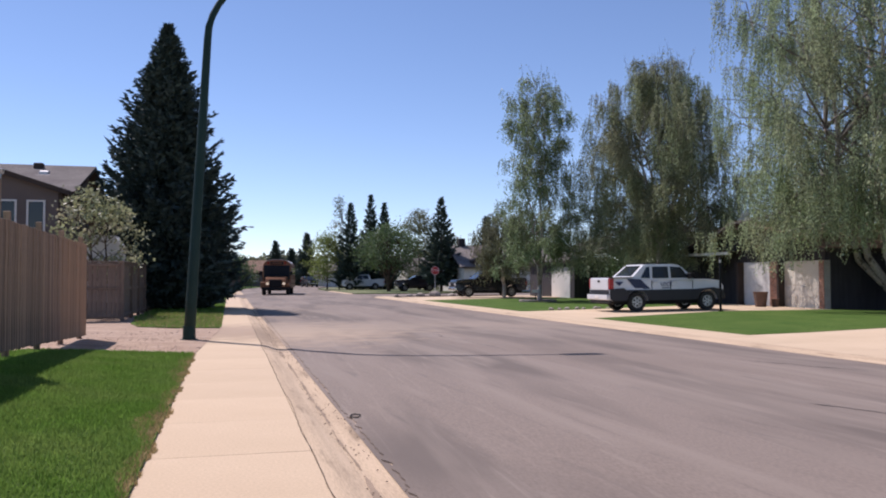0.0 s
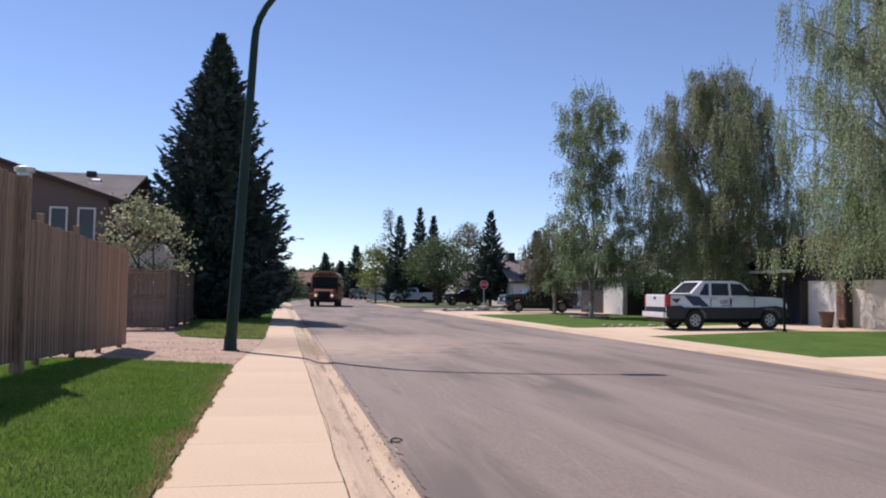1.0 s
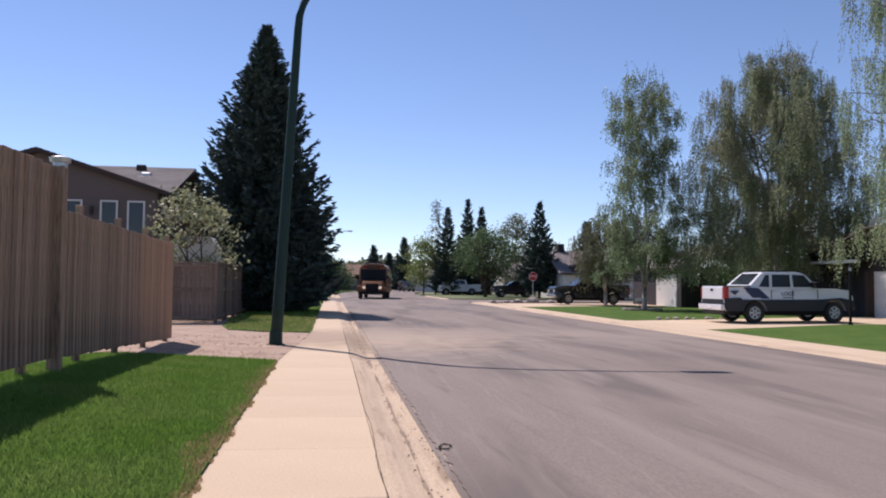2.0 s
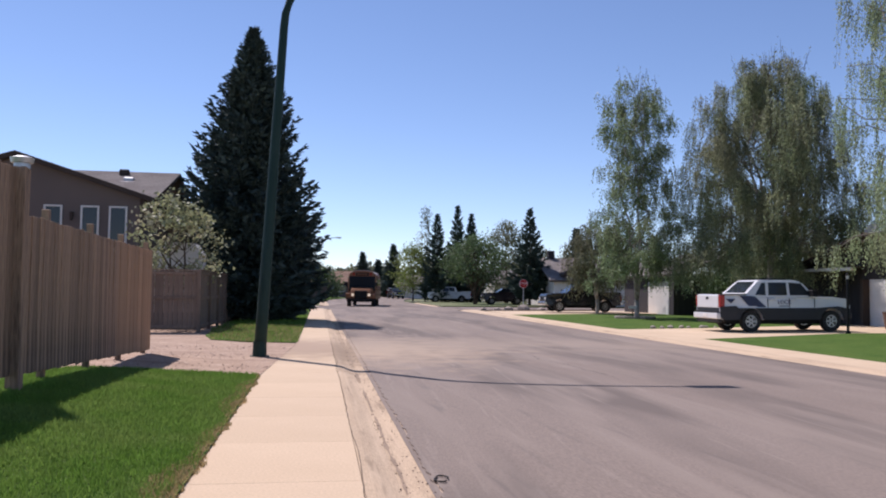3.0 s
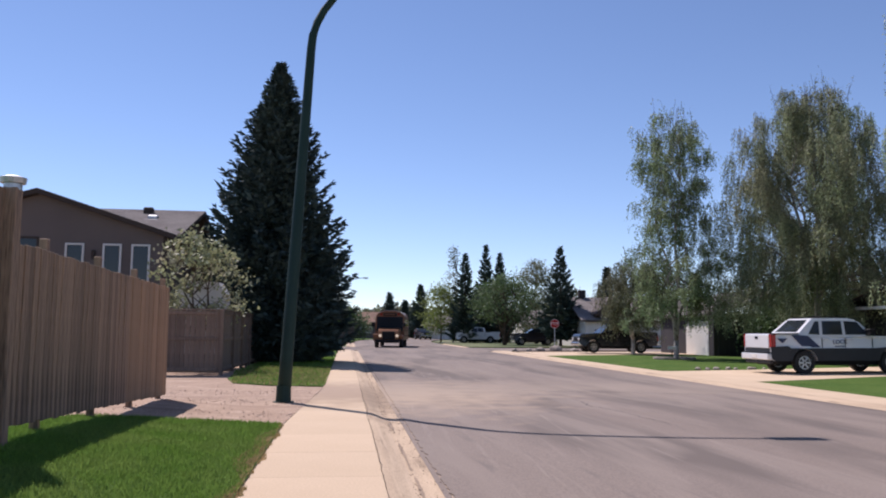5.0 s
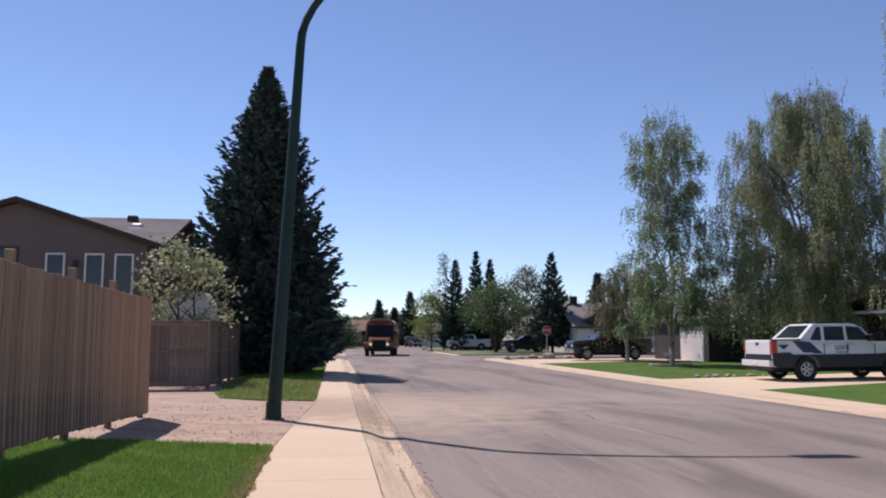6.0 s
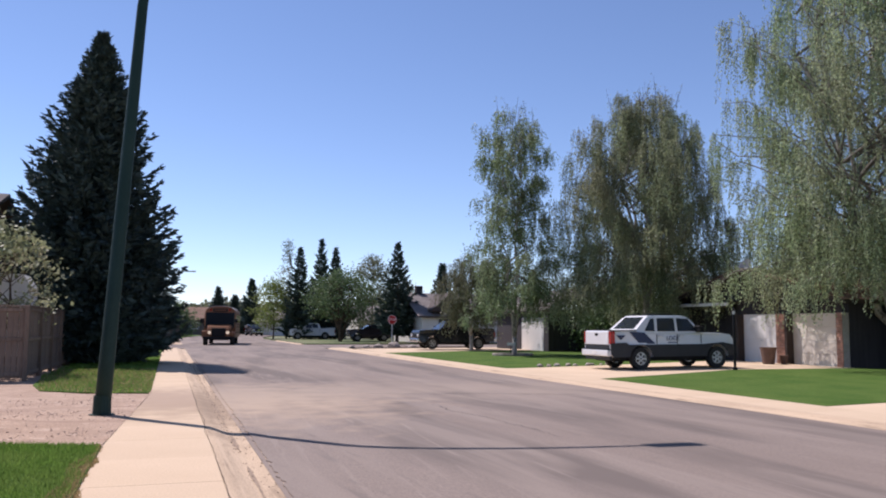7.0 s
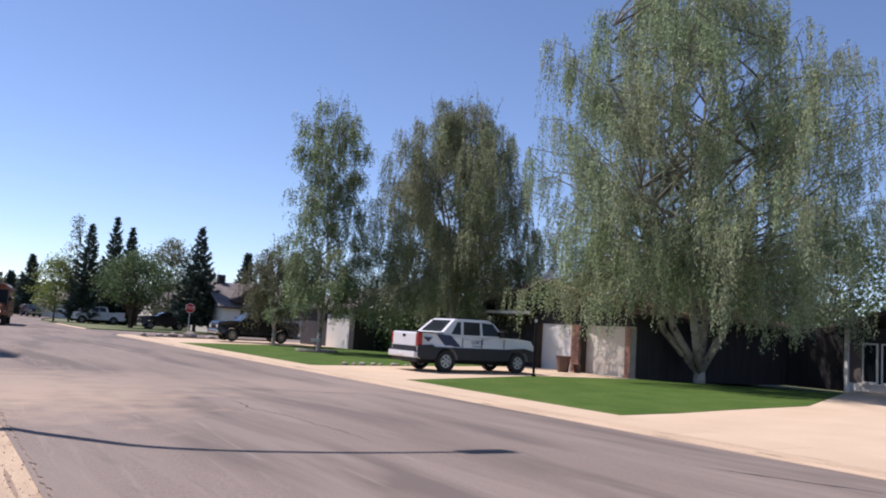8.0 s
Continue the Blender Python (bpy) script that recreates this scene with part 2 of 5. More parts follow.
def thing(name, label, category, m=None, group="", kind=""):
    """An empty at the base of a thing that parents its parts."""
    e = new(name)
    e.empty_display_size = 0.2
    if m is not None:
        e.matrix_basis = m
    return tagged(e, label, category, group, kind)


def raw(name, verts, faces, material, parent=None, label="", smooth=False):
    """A mesh from computed arrays."""
    me = bpy.data.meshes.new(name)
    verts = np.asarray(verts, dtype=np.float32).reshape(-1, 3)
    faces = np.asarray(faces, dtype=np.int32)
    k = faces.shape[1]
    me.vertices.add(len(verts))
    me.vertices.foreach_set("co", verts.ravel())
    me.loops.add(faces.size)
    me.loops.foreach_set("vertex_index", faces.ravel())
    me.polygons.add(len(faces))
    me.polygons.foreach_set("loop_start", np.arange(0, faces.size, k, dtype=np.int32))
    me.materials.append(material)
    me.update(calc_edges=True)
    if smooth:
        me.polygons.foreach_set("use_smooth", [True] * len(faces))
    ob = new(name, me)
    ob.parent = parent
    if label:
        tagged(ob, label)
    return ob


def box(bm, x0, x1, y0, y1, z0, z1, bevel=0.0, m=None):
    r = bmesh.ops.create_cube(bm, size=1)
    vs = r["verts"]
    for v in vs:
        v.co = Vector(((x0 + x1) / 2 + v.co.x * (x1 - x0), (y0 + y1) / 2 + v.co.y * (y1 - y0), (z0 + z1) / 2 + v.co.z * (z1 - z0)))
    if bevel:
        es = list({e for v in vs for e in v.link_edges})
        r2 = bmesh.ops.bevel(bm, geom=es, offset=bevel, segments=1, affect='EDGES')
        vs = list({v for f in r2["faces"] for v in f.verts} | {v for v in vs if v.is_valid})
    if m is not None:
        bmesh.ops.transform(bm, matrix=m, verts=vs)
    return vs


def boxed(name, x0, x1, y0, y1, z0, z1, material, parent=None, bevel=0.0, label="", m=None):
    bm = bmesh.new()
    box(bm, x0, x1, y0, y1, z0, z1, bevel, m)
    return part(name, bm, material, parent, label)


def prism(bm, pts, a, b, axis="y"):
    """A closed outline of (u, v) pairs drawn out from a to b along an axis."""
    def at(u, v, w):
        return {"x": (w, u, v), "y": (u, w, v), "z": (u, v, w)}[axis]
    lo = [bm.verts.new(at(u, v, a)) for u, v in pts]
    hi = [bm.verts.new(at(u, v, b)) for u, v in pts]
    n = len(pts)
    fs = [bm.faces.new(lo), bm.faces.new(hi[::-1])]
    for i in range(n):
        fs.append(bm.faces.new((lo[i], hi[i], hi[(i + 1) % n], lo[(i + 1) % n])))
    bmesh.ops.recalc_face_normals(bm, faces=fs)
    return lo + hi


def tube(bm, pts, radii, n=8, cap=True):
    """A tapered tube along points."""
    rings = []
    for i, p in enumerate(pts):
        p = Vector(p)
        d = (Vector(pts[min(i + 1, len(pts) - 1)]) - Vector(pts[max(i - 1, 0)])).normalized()
        u = d.orthogonal().normalized() if abs(d.z) < 0.95 else Vector((1, 0, 0))
        u = (u - d * u.dot(d)).normalized()
        w = d.cross(u)
        rings.append([bm.verts.new(p + (u * math.cos(a) + w * math.sin(a)) * radii[i]) for a in [2 * math.pi * k / n for k in range(n)]])
    for a, b in zip(rings, rings[1:]):
        for k in range(n):
            bm.faces.new((a[k], a[(k + 1) % n], b[(k + 1) % n], b[k]))
    if cap:
        bm.faces.new(rings[0][::-1])
        bm.faces.new(rings[-1])


def slab(bm, pts, z0, z1):
    return prism(bm, pts, z0, z1, "z")


def ring_disc(bm, c, r_out, r_in, w, axis="x", n=24):
    """A ring with a hole (tyre, rim) centred on c, w wide along an axis."""
    prof = [(r_in, -w / 2), (r_out * 0.94, -w / 2), (r_out, -w * 0.3), (r_out, w * 0.3), (r_out * 0.94, w / 2), (r_in, w / 2)]
    rows = []
    for k in range(n):
        a = 2 * math.pi * k / n
        row = []
        for r, h in prof:
            u, v = r * math.cos(a), r * math.sin(a)
            row.append(bm.verts.new(Vector(c) + Vector({"x": (h, u, v), "y": (u, h, v), "z": (u, v, h)}[axis])))
        rows.append(row)
    for k in range(n):
        a, b = rows[k], rows[(k + 1) % n]
        for j in range(len(prof)):
            bm.faces.new((a[j], a[(j + 1) % len(prof)], b[(j + 1) % len(prof)], b[j]))
    bmesh.ops.recalc_face_normals(bm, faces=bm.faces[:])


# ---- plants ----
def leaf_cards(rng, pts, size, droop=0.0, narrow=0.55):
    """Small four-sided leaves at points, turned at random (droop: hanging down)."""
    n = len(pts)
    d = rng.normal(size=(n, 3))
    d[:, 2] -= droop * 2.2
    d /= np.linalg.norm(d, axis=1)[:, None]
    o = rng.normal(size=(n, 3))
    o -= d * (o * d).sum(1)[:, None]
    o /= np.linalg.norm(o, axis=1)[:, None]
    s = size * rng.uniform(0.65, 1.35, (n, 1))
    v = np.stack([pts, pts + d * s * 0.5 + o * s * narrow * 0.5, pts + d * s, pts + d * s * 0.5 - o * s * narrow * 0.5], 1)
    f = np.arange(4 * n).reshape(n, 4)
    return v.reshape(-1, 3), f


def conifer(name, x, y, h, r, seed, material, label, whorls=34, per=13, sprays=9, z0=0.0, low=0.25, size=0.42, detail=1.0, profile=None):
    """A spruce: straight trunk, boughs that rise towards the top, each a feathered fan of needle sprays."""
    rng = np.random.default_rng(seed)
    e = thing(name, label, "tree", pose(x, y, z0))
    bm = bmesh.new()
    tube(bm, [(0, 0, -0.1), (0, 0, h * 0.5), (0, 0, h * 0.97)], [h * 0.018, h * 0.010, 0.015], 8)
    part("trunk", bm, M_BARK, e)
    P, D, S = [], [], []
    fs, rs = zip(*(profile or [(0, 0.86), (0.12, 1.0), (0.5, 0.66), (0.75, 0.38), (0.9, 0.17), (1, 0.02)]))
    n_boughs = whorls * per
    for b in range(n_boughs):
        f = ((b + rng.uniform(0, 1)) / n_boughs) ** 1.12
        a = b * 2.39996 + rng.normal(0, 0.2)
        edge = float(np.interp(f, fs, rs)) * r
        rb = edge * rng.uniform(0.62, 1.14)
        climb = -0.12 + 0.95 * f + rng.normal(0, 0.07)
        ztip = low + (h - low) * f
        zj = ztip - rb * climb * 0.8 if climb > 0 else ztip - rb * climb * 0.5
        m = max(4, int(sprays * (0.35 + rb / r)))
        c, sn = math.cos(a), math.sin(a)
        for k in range(m):
            u = 0.12 + 0.88 * (k + rng.uniform(0.2, 0.9)) / m
            rr = rb * u
            zz = zj + rb * (climb * 0.62 * u + 0.20 * u ** 3 - 0.06 * math.sin(3.14 * u))
            wdt = 0.30 * rb * (1.05 - u) + 0.05
            for side in (-1, 1, 0):
                t = rng.uniform(0.25, 1) * wdt * side
                P.append((rr * c - t * sn, rr * sn + t * c, zz - abs(t) * 0.22 + rng.normal(0, 0.05)))
                D.append((c * 0.9 - 0.8 * side * sn, sn * 0.9 + 0.8 * side * c, 0.1 + 0.5 * f + rng.normal(0, 0.3)))
                S.append(size * rng.uniform(0.7, 1.35) * (0.6 + 0.4 * (1 - f)))
    # leader
    for i in range(24):
        P.append((rng.normal(0, 0.06), rng.normal(0, 0.06), h * (0.93 + 0.06 * i / 24)))
        D.append((rng.normal(0, 0.5), rng.normal(0, 0.5), 1.0))
        S.append(0.22)
    P, D, S = np.array(P), np.array(D), np.array(S)[:, None]
    D /= np.linalg.norm(D, axis=1)[:, None]
    V, F = [], []
    for roll in range(int(2 * detail)):
        o = rng.normal(size=D.shape)
        o -= D * (o * D).sum(1)[:, None]
        o /= np.linalg.norm(o, axis=1)[:, None]
        d2 = D + rng.normal(0, 0.25, D.shape)
        v = np.stack([P - d2 * S * 0.25, P + d2 * S * 0.25 + o * S * 0.24, P + d2 * S, P + d2 * S * 0.25 - o * S * 0.24], 1)
        V.append(v.reshape(-1, 3))
    V = np.concatenate(V)
    raw("crown", V, np.arange(len(V)).reshape(-1, 4), material, e)
    return e


def limb_path(rng, p0, p1, sag, n=7):
    p0, p1 = np.array(p0, float), np.array(p1, float)
    out = []
    L = np.linalg.norm(p1 - p0)
    for i in range(n):
        t = i / (n - 1)
        p = p0 + (p1 - p0) * t
        p[2] += sag * L * 4 * t * (1 - t) * 0.5
        if 0 < i:
            p += rng.normal(0, 0.025 * L, 3) * min(1, t * 2)
        out.append(p)
    return out


def weeping_tree(name, x, y, z0, h, profile, seed, material, label, limbs=46, shoots=8, strands=5, leaf=0.15, stems=3, fork=1.2,
                 hang=(0.7, 2.2), step=0.055, bark=None, trunk_r=0.22, lean=(0, 0), low=1.6, lobes=0.3, spires=0, droop=1.1, splay=0.4, bias=0.9):
    """A birch: forked trunk, ascending limbs, arching shoots and hanging leafy strands. profile: (height share, radius) pairs."""
    rng = np.random.default_rng(seed)
    bark = bark or M_BIRCH
    e = thing(name, label, "tree", pose(x, y, z0))
    hs, rs = zip(*profile)
    bt, bl = bmesh.new(), bmesh.new()
    stem_pts = []
    tube(bt, [(0, 0, -0.15), (0.02, 0, 0.1), (0.03, 0.02, fork)], [trunk_r * 1.5, trunk_r * 1.1, trunk_r], 10)
    for s in range(stems):
        a = 6.283 * s / stems + rng.uniform(-0.4, 0.4)
        spread = 0.0 if s == 0 else rs[len(rs) // 2] * splay
        top = (math.cos(a) * spread + lean[0] * h, math.sin(a) * spread + lean[1] * h, h * (0.96 if s == 0 else rng.uniform(0.62, 0.82)))
        pts = limb_path(rng, (0.02, 0, fork * 0.8), top, 0.05, 9)
        if s:
            for i in range(1, 9):
                pts[i][:2] *= (i / 8) ** -0.42
        bs = bmesh.new()
        tube(bs, pts, [trunk_r * (0.72 - 0.66 * i / 8) for i in range(9)], 7)
        part("stem", bs, bark, e, smooth=True)
        stem_pts.append(pts)
    part("trunk", bt, bark, e, smooth=True)
    P, twv, twf = [], [], []
    def twig(a0, a1, w):
        k = len(twv)
        twv.extend([a0 + (w, 0, 0), a0 - (w, 0, 0), a1 - (w * 0.4, 0, 0), a1 + (w * 0.4, 0, 0)])
        twf.append((k, k + 1, k + 2, k + 3))
    for b in range(limbs):
        f = ((b + rng.uniform(0, 1)) / limbs) ** bias
        hz = h * (0.14 + 0.84 * f)
        a = b * 2.399 + rng.uniform(-0.3, 0.3)
        bulge = 1 + lobes * 1.6 * noise.noise(Vector((math.cos(a) * 1.5 + seed, math.sin(a) * 1.5, hz * 0.28)))
        rad = float(np.interp(hz / h, hs, rs)) * rng.uniform(0.6, 1.0) ** 0.8 * min(bulge, 1.12)
        pts = stem_pts[b % stems]
        z_from = max(fork + 1.2, hz - rad * rng.uniform(0.45, 0.95))
        i = min(range(2, 9), key=lambda q: abs(pts[q][2] - z_from))
        start = pts[i]
        end = np.array((math.cos(a) * rad + lean[0] * hz, math.sin(a) * rad + lean[1] * hz, hz))
        lp = limb_path(rng, start, end, 0.14, 7)
        L = np.linalg.norm(end - start)
        tube(bl, lp, [max(0.010, 0.008 * L * (1 - 0.85 * q / 6) + 0.004) for q in range(7)], 5, False)
        for s in range(max(2, int(shoots * (0.35 + 0.65 * rad / max(rs))))):
            u = rng.uniform(0.22, 1.0) ** 0.75 * 6
            q = min(int(u), 5)
            p = lp[q] + (lp[q + 1] - lp[q]) * (u - q)
            a2 = a + rng.normal(0, 0.9)
            ln2 = rng.uniform(0.4, 1.25) * (0.6 + 0.4 * rad / max(rs))
            tipp = p + np.array((math.cos(a2) * ln2, math.sin(a2) * ln2, rng.uniform(-0.1, 0.55) * ln2))
            twig(p, tipp, 0.010)
            for k in range(strands):
                t0 = rng.uniform(0.15, 1.0)
                o = p + (tipp - p) * t0 + rng.normal(0, 0.09, 3)
                ln = min(rng.uniform(*hang) * rng.uniform(0.5, 1), max(0.2, o[2] - low * rng.uniform(0.7, 1.6)))
                m = max(3, int(ln / step))
                t = np.linspace(0, 1, m)[:, None]
                sway = (rng.normal(0, 0.10, (1, 3)) + np.array([[math.cos(a2), math.sin(a2), 0]]) * rng.uniform(0, 0.3)) * (1, 1, 0)
                line = o + sway * np.sqrt(t) + np.array([[0, 0, -1.0]]) * ln * t
                P.append(line + rng.normal(0, 0.04, line.shape))
                twig(line[0], line[-1], 0.005)
    for s in range(spires):
        a, r0 = rng.uniform(0, 6.28), rng.uniform(0, 0.5) * rs[-3]
        o = np.array((math.cos(a) * r0 + lean[0] * h, math.sin(a) * r0 + lean[1] * h, h * rng.uniform(0.82, 0.95)))
        tipp = o + np.array((rng.normal(0, 0.35), rng.normal(0, 0.35), rng.uniform(0.6, 1.5)))
        twig(o, tipp, 0.012)
        t = np.linspace(0.2, 1, 10)[:, None]
        P.append(o + (tipp - o) * t + rng.normal(0, 0.09, (10, 3)))
    tagged(part("branchwork", bl, M_LIMB, e, smooth=True), kind="stuff")
    tagged(raw("fine_twig_mass", twv, twf, M_BARK, e), kind="stuff")
    v, f = leaf_cards(rng, np.concatenate(P), leaf, droop=droop, narrow=0.5)
    raw("crown", v, f, material, e)
    return e


def bushy_tree(name, x, y, z0, h, r, seed, material, label, crown_low=0.25, clumps=70, per=60, leaf=0.16, spread=0.5, trunk_r=0.12,
               bark=None, extra=None, squash=1.0, category="tree", stems=1):
    """A broad-leaved tree: trunk, limbs to every clump, many small leaves with gaps between clumps."""
    rng = np.random.default_rng(seed)
    e = thing(name, label, category, pose(x, y, z0))
    bm = bmesh.new()
    base = []
    for s in range(stems):
        a = 6.28 * s / stems
        pts = limb_path(rng, (0.05 * math.cos(a), 0.05 * math.sin(a), -0.1), (math.cos(a) * r * 0.25 * (stems > 1), math.sin(a) * r * 0.25 * (stems > 1), h * 0.72), 0.0, 6)
        tube(bm, pts, [trunk_r * (1.15 - 0.95 * i / 5) for i in range(6)], 7)
        base.append(pts)
    P, P2 = [], []
    for c in range(clumps):
        f = rng.uniform(0, 1)
        a = c * 2.399 + rng.uniform(-0.4, 0.4)
        prof = math.sin(math.pi * min(1, 0.12 + 0.86 * f ** 0.9)) ** 0.7
        rr = r * prof * math.sqrt(rng.uniform(0.12, 1.0)) * rng.uniform(0.8, 1.1)
        z = h * (crown_low + (1 - crown_low) * f * 0.97)
        cpt = np.array((math.cos(a) * rr, math.sin(a) * rr, z))
        pts = base[c % stems]
        q = min(range(6), key=lambda k: abs(pts[k][2] - (z - rr * 0.6)))
        lp = limb_path(rng, pts[q], cpt, 0.05, 5)
        tube(bm, lp, [max(0.008, trunk_r * 0.3 * (1 - 0.85 * k / 4)) for k in range(5)], 4, False)
        pp = cpt + rng.normal(0, spread, (per, 3)) * (1, 1, 0.75 * squash)
        (P2 if extra and rng.uniform() < 0.2 else P).append(pp)
    part("trunk", bm, bark or M_BARK, e, smooth=True)
    v, f = leaf_cards(rng, np.concatenate(P), leaf, droop=0.15, narrow=0.7)
    raw("crown", v, f, material, e)
    if extra and P2:
        v, f = leaf_cards(rng, np.concatenate(P2), leaf * 0.9, droop=0.0, narrow=0.9)
        raw("blossom", v, f, extra, e, "pale blossom")
    return e


# ---- the setting ----
RZ = -0.10                      # height of the yards across the road
def structure(ob, label, cat):
    return tagged(ob, label, cat, kind="structure")


bm = bmesh.new()
slab(bm, [(-2000, -800), (2000, -800), (2000, 3000), (-2000, 3000)], -0.6, -0.22)
structure(part("ground", bm, M_GROUND), "dry grassy ground reaching the horizon", "ground")

# road: long sheet with a slight fall, bending right far away, and a cross street
bm = bmesh.new()
rows_y = [-30, 0, 5, 10, 15, 20, 30, 40, 50, 60, 70, 80, 95, 110, 125, 140, 160]
bend = lambda q: 0.0 if q < 95 else 0.0024 * (q - 95) ** 2
cols = [1.75, 3, 4.5, 6, 7.5, 9, 11.48]
def road_z(u):
    t = (u - 1.75) / 9.73
    return -0.035 - 0.075 * t + 0.05 * math.sin(math.pi * t)
grid = [[bm.verts.new((u + bend(q), q, road_z(u))) for u in cols] for q in rows_y]
for a, b in zip(grid, grid[1:]):
    for k in range(len(cols) - 1):
        bm.faces.new((a[k], a[k + 1], b[k + 1], b[k]))
structure(part("road", bm, M_ASPHALT, smooth=True), "worn grey asphalt road with pale scuffs", "road")
bm = bmesh.new()
slab(bm, [(-60, 62), (1.9, 62), (1.9, 74), (-60, 74)], -0.3, -0.045)
slab(bm, [(10.6, 65), (70, 67), (70, 77), (10.6, 77)], -0.3, -0.115)
structure(part("cross_street", bm, M_ASPHALT), "grey asphalt side street crossing the road", "road")

# rolled kerb and gutter beside the near walk
def rolled_kerb(name, x0, x1, zs, ya, yb, material, label):
    bm = bmesh.new()
    n = len(zs)
    ys = np.arange(ya, yb + 0.01, 3.0)
    g = []
    for q in ys:
        g.append([bm.verts.new((x0 + (x1 - x0) * k / (n - 1), q, zs[k])) for k in range(n)] +
                 [bm.verts.new((x1, q, -0.3)), bm.verts.new((x0, q, -0.3))])
    m = n + 2
    for a, b in zip(g, g[1:]):
        for k in range(m):
            bm.faces.new((a[k], a[(k + 1) % m], b[(k + 1) % m], b[k]))
    bm.faces.new(g[0]), bm.faces.new(g[-1])
    bmesh.ops.recalc_face_normals(bm, faces=bm.faces[:])
    return structure(part(name, bm, material), label, "kerb")


rolled_kerb("kerb_near", 1.266, 1.82, [0.0, -0.004, -0.018, -0.038, -0.054, -0.057, -0.050, -0.041, -0.034], -20, 62, M_GUTTER, "stained rolled concrete kerb with a dirty gutter")
rolled_kerb("kerb_near_beyond", 1.0, 1.80, [0.0, -0.004, -0.03, -0.055, -0.052, -0.03], 74, 95, M_GUTTER, "concrete kerb past the side street")
rolled_kerb("kerb_far", 11.44, 12.0, [-0.105, -0.125, -0.12, -0.085, -0.065, -0.062], -20, 65, M_GUTTER, "rolled concrete kerb across the road")
rolled_kerb("kerb_far_beyond", 11.44, 12.0, [-0.105, -0.125, -0.12, -0.085, -0.065, -0.062], 77, 95, M_GUTTER, "concrete kerb past the side street")

# lawns, gravel and yards
def yard_rise(u):
    return 0.09 * min(1, max(0, (u - 13.5) / 8.5))


def lift(bm):
    for v in bm.verts:
        if v.co.z > -0.25:
            v.co.z += yard_rise(v.co.x)


def lawn(name, pts, z, label, material=None):
    bm = bmesh.new()
    slab(bm, pts, -0.3, z)
    lift(bm)
    return structure(part(name, bm, material or M_LAWN), label, "lawn")


bm = bmesh.new()
ys = [-20, 0, 6, 9, 12, 14, 16.3]
rise = [0.2, 0.22, 0.26, 0.27, 0.25, 0.20, 0.12]
g = [[bm.verts.new((u, q, 0.02 + rz * min(1, max(0, -u / 2.4)))) for u in (-14, -2.9, -2.2, -1.4, -0.6, 0.008)] for q, rz in zip(ys, rise)]
for a, b in zip(g, g[1:]):
    for k in range(5):
        bm.faces.new((a[k], a[k + 1], b[k + 1], b[k]))
structure(part("lawn_near", bm, M_LAWN, smooth=True), "mown green lawn sloping up to the fence", "lawn")
def lane_z(u, q):
    hump = min(1, max(0, (-u - 0.9) / 1.5)) * min(1, max(0, (21.5 - q) / 2.5))
    return 0.006 + 0.11 * hump + 0.012 * noise.noise(Vector((u * 1.2, q * 2.2, 0)))


bm = bmesh.new()
us = [-30, -15, -9, -6, -4.5, -3.5] + [-2.9 + 0.27 * k for k in range(12)]
qs = [16.25 + 0.33 * k for k in range(25)] + [26, 30, 40, 60]
def lane_edge(u, q):
    return min(u, 0.39 if q > 24.3 else 0.0 + 0.05 * (q - 16.25))
g = [[bm.verts.new((lane_edge(u, q) if u > -0.3 else u, q, lane_z(u, q))) for u in us + [0.6]] for q in qs]
for a, b in zip(g, g[1:]):
    for k in range(len(us)):
        bm.faces.new((a[k], a[k + 1], b[k + 1], b[k]))
structure(part("gravel_lane", bm, M_GRAVEL, smooth=True), "reddish gravel lane between two fences", "gravel")
lawn("lawn_by_spruce", [(-1.9, 25.3), (-0.9, 24.5), (0.36, 24.2), (0.40, 62), (-2.6, 62), (-2.5, 30.5), (-2.3, 27.2)], 0.03, "green grass verge under the big spruce")
lawn("lawn_across", [(13.42, 27.9), (13.36, 18.9), (15.4, 19.1), (18.0, 19.6), (22.0, 20.2), (31.5, 25.0), (25.8, 30.3), (20.5, 30.6), (16.0, 28.8)], RZ + 0.02, "bright green front lawn under the weeping birch")
lawn("lawn_by_ring", [(12.92, 34.2), (12.92, 53.0), (22.0, 55.0), (26.0, 52.0), (26.0, 37.6), (22.0, 36.2), (17.0, 34.9)], RZ + 0.02, "green front lawn with a young tree")
lawn("corner_bed", [(13.4, 62.3), (13.6, 64.9), (19.5, 65.6), (22.5, 65.2), (22.5, 63.2), (17.0, 62.6)], RZ + 0.045, "bare soil bed with boulders on the street corner", M_BARK)
lawn("lawn_corner", [(12.5, 79), (13, 118), (40, 118), (40, 82)], RZ + 0.02, "patchy grass on the far corner lot", M_GROUND)
lawn("lawn_left_far", [(-40, 76), (0.4, 76), (0.4, 97), (6, 140), (-40, 140)], 0.0, "grass past the side street")

bm = bmesh.new()
slab(bm, [(13.31, 27.9), (13.42, 27.9), (16.0, 28.8), (20.5, 30.6), (25.8, 30.3), (25.8, 37.6), (22.0, 36.2), (17.0, 34.9), (13.31, 34.25)], -0.3, RZ + 0.026)
lift(bm)
structure(part("driveway", bm, M_CONCRETE), "pale concrete driveway with a parked pickup", "driveway")
bm = bmesh.new()
slab(bm, [(13.31, 18.9), (13.31, 8), (36, 8), (36, 27), (31.5, 25.0), (22.0, 20.2), (18.0, 19.6), (15.4, 19.1)], -0.3, RZ + 0.012)
lift(bm)
structure(part("driveway_next", bm, M_CONCRETE), "pinkish concrete driveway beside the lawn", "driveway")
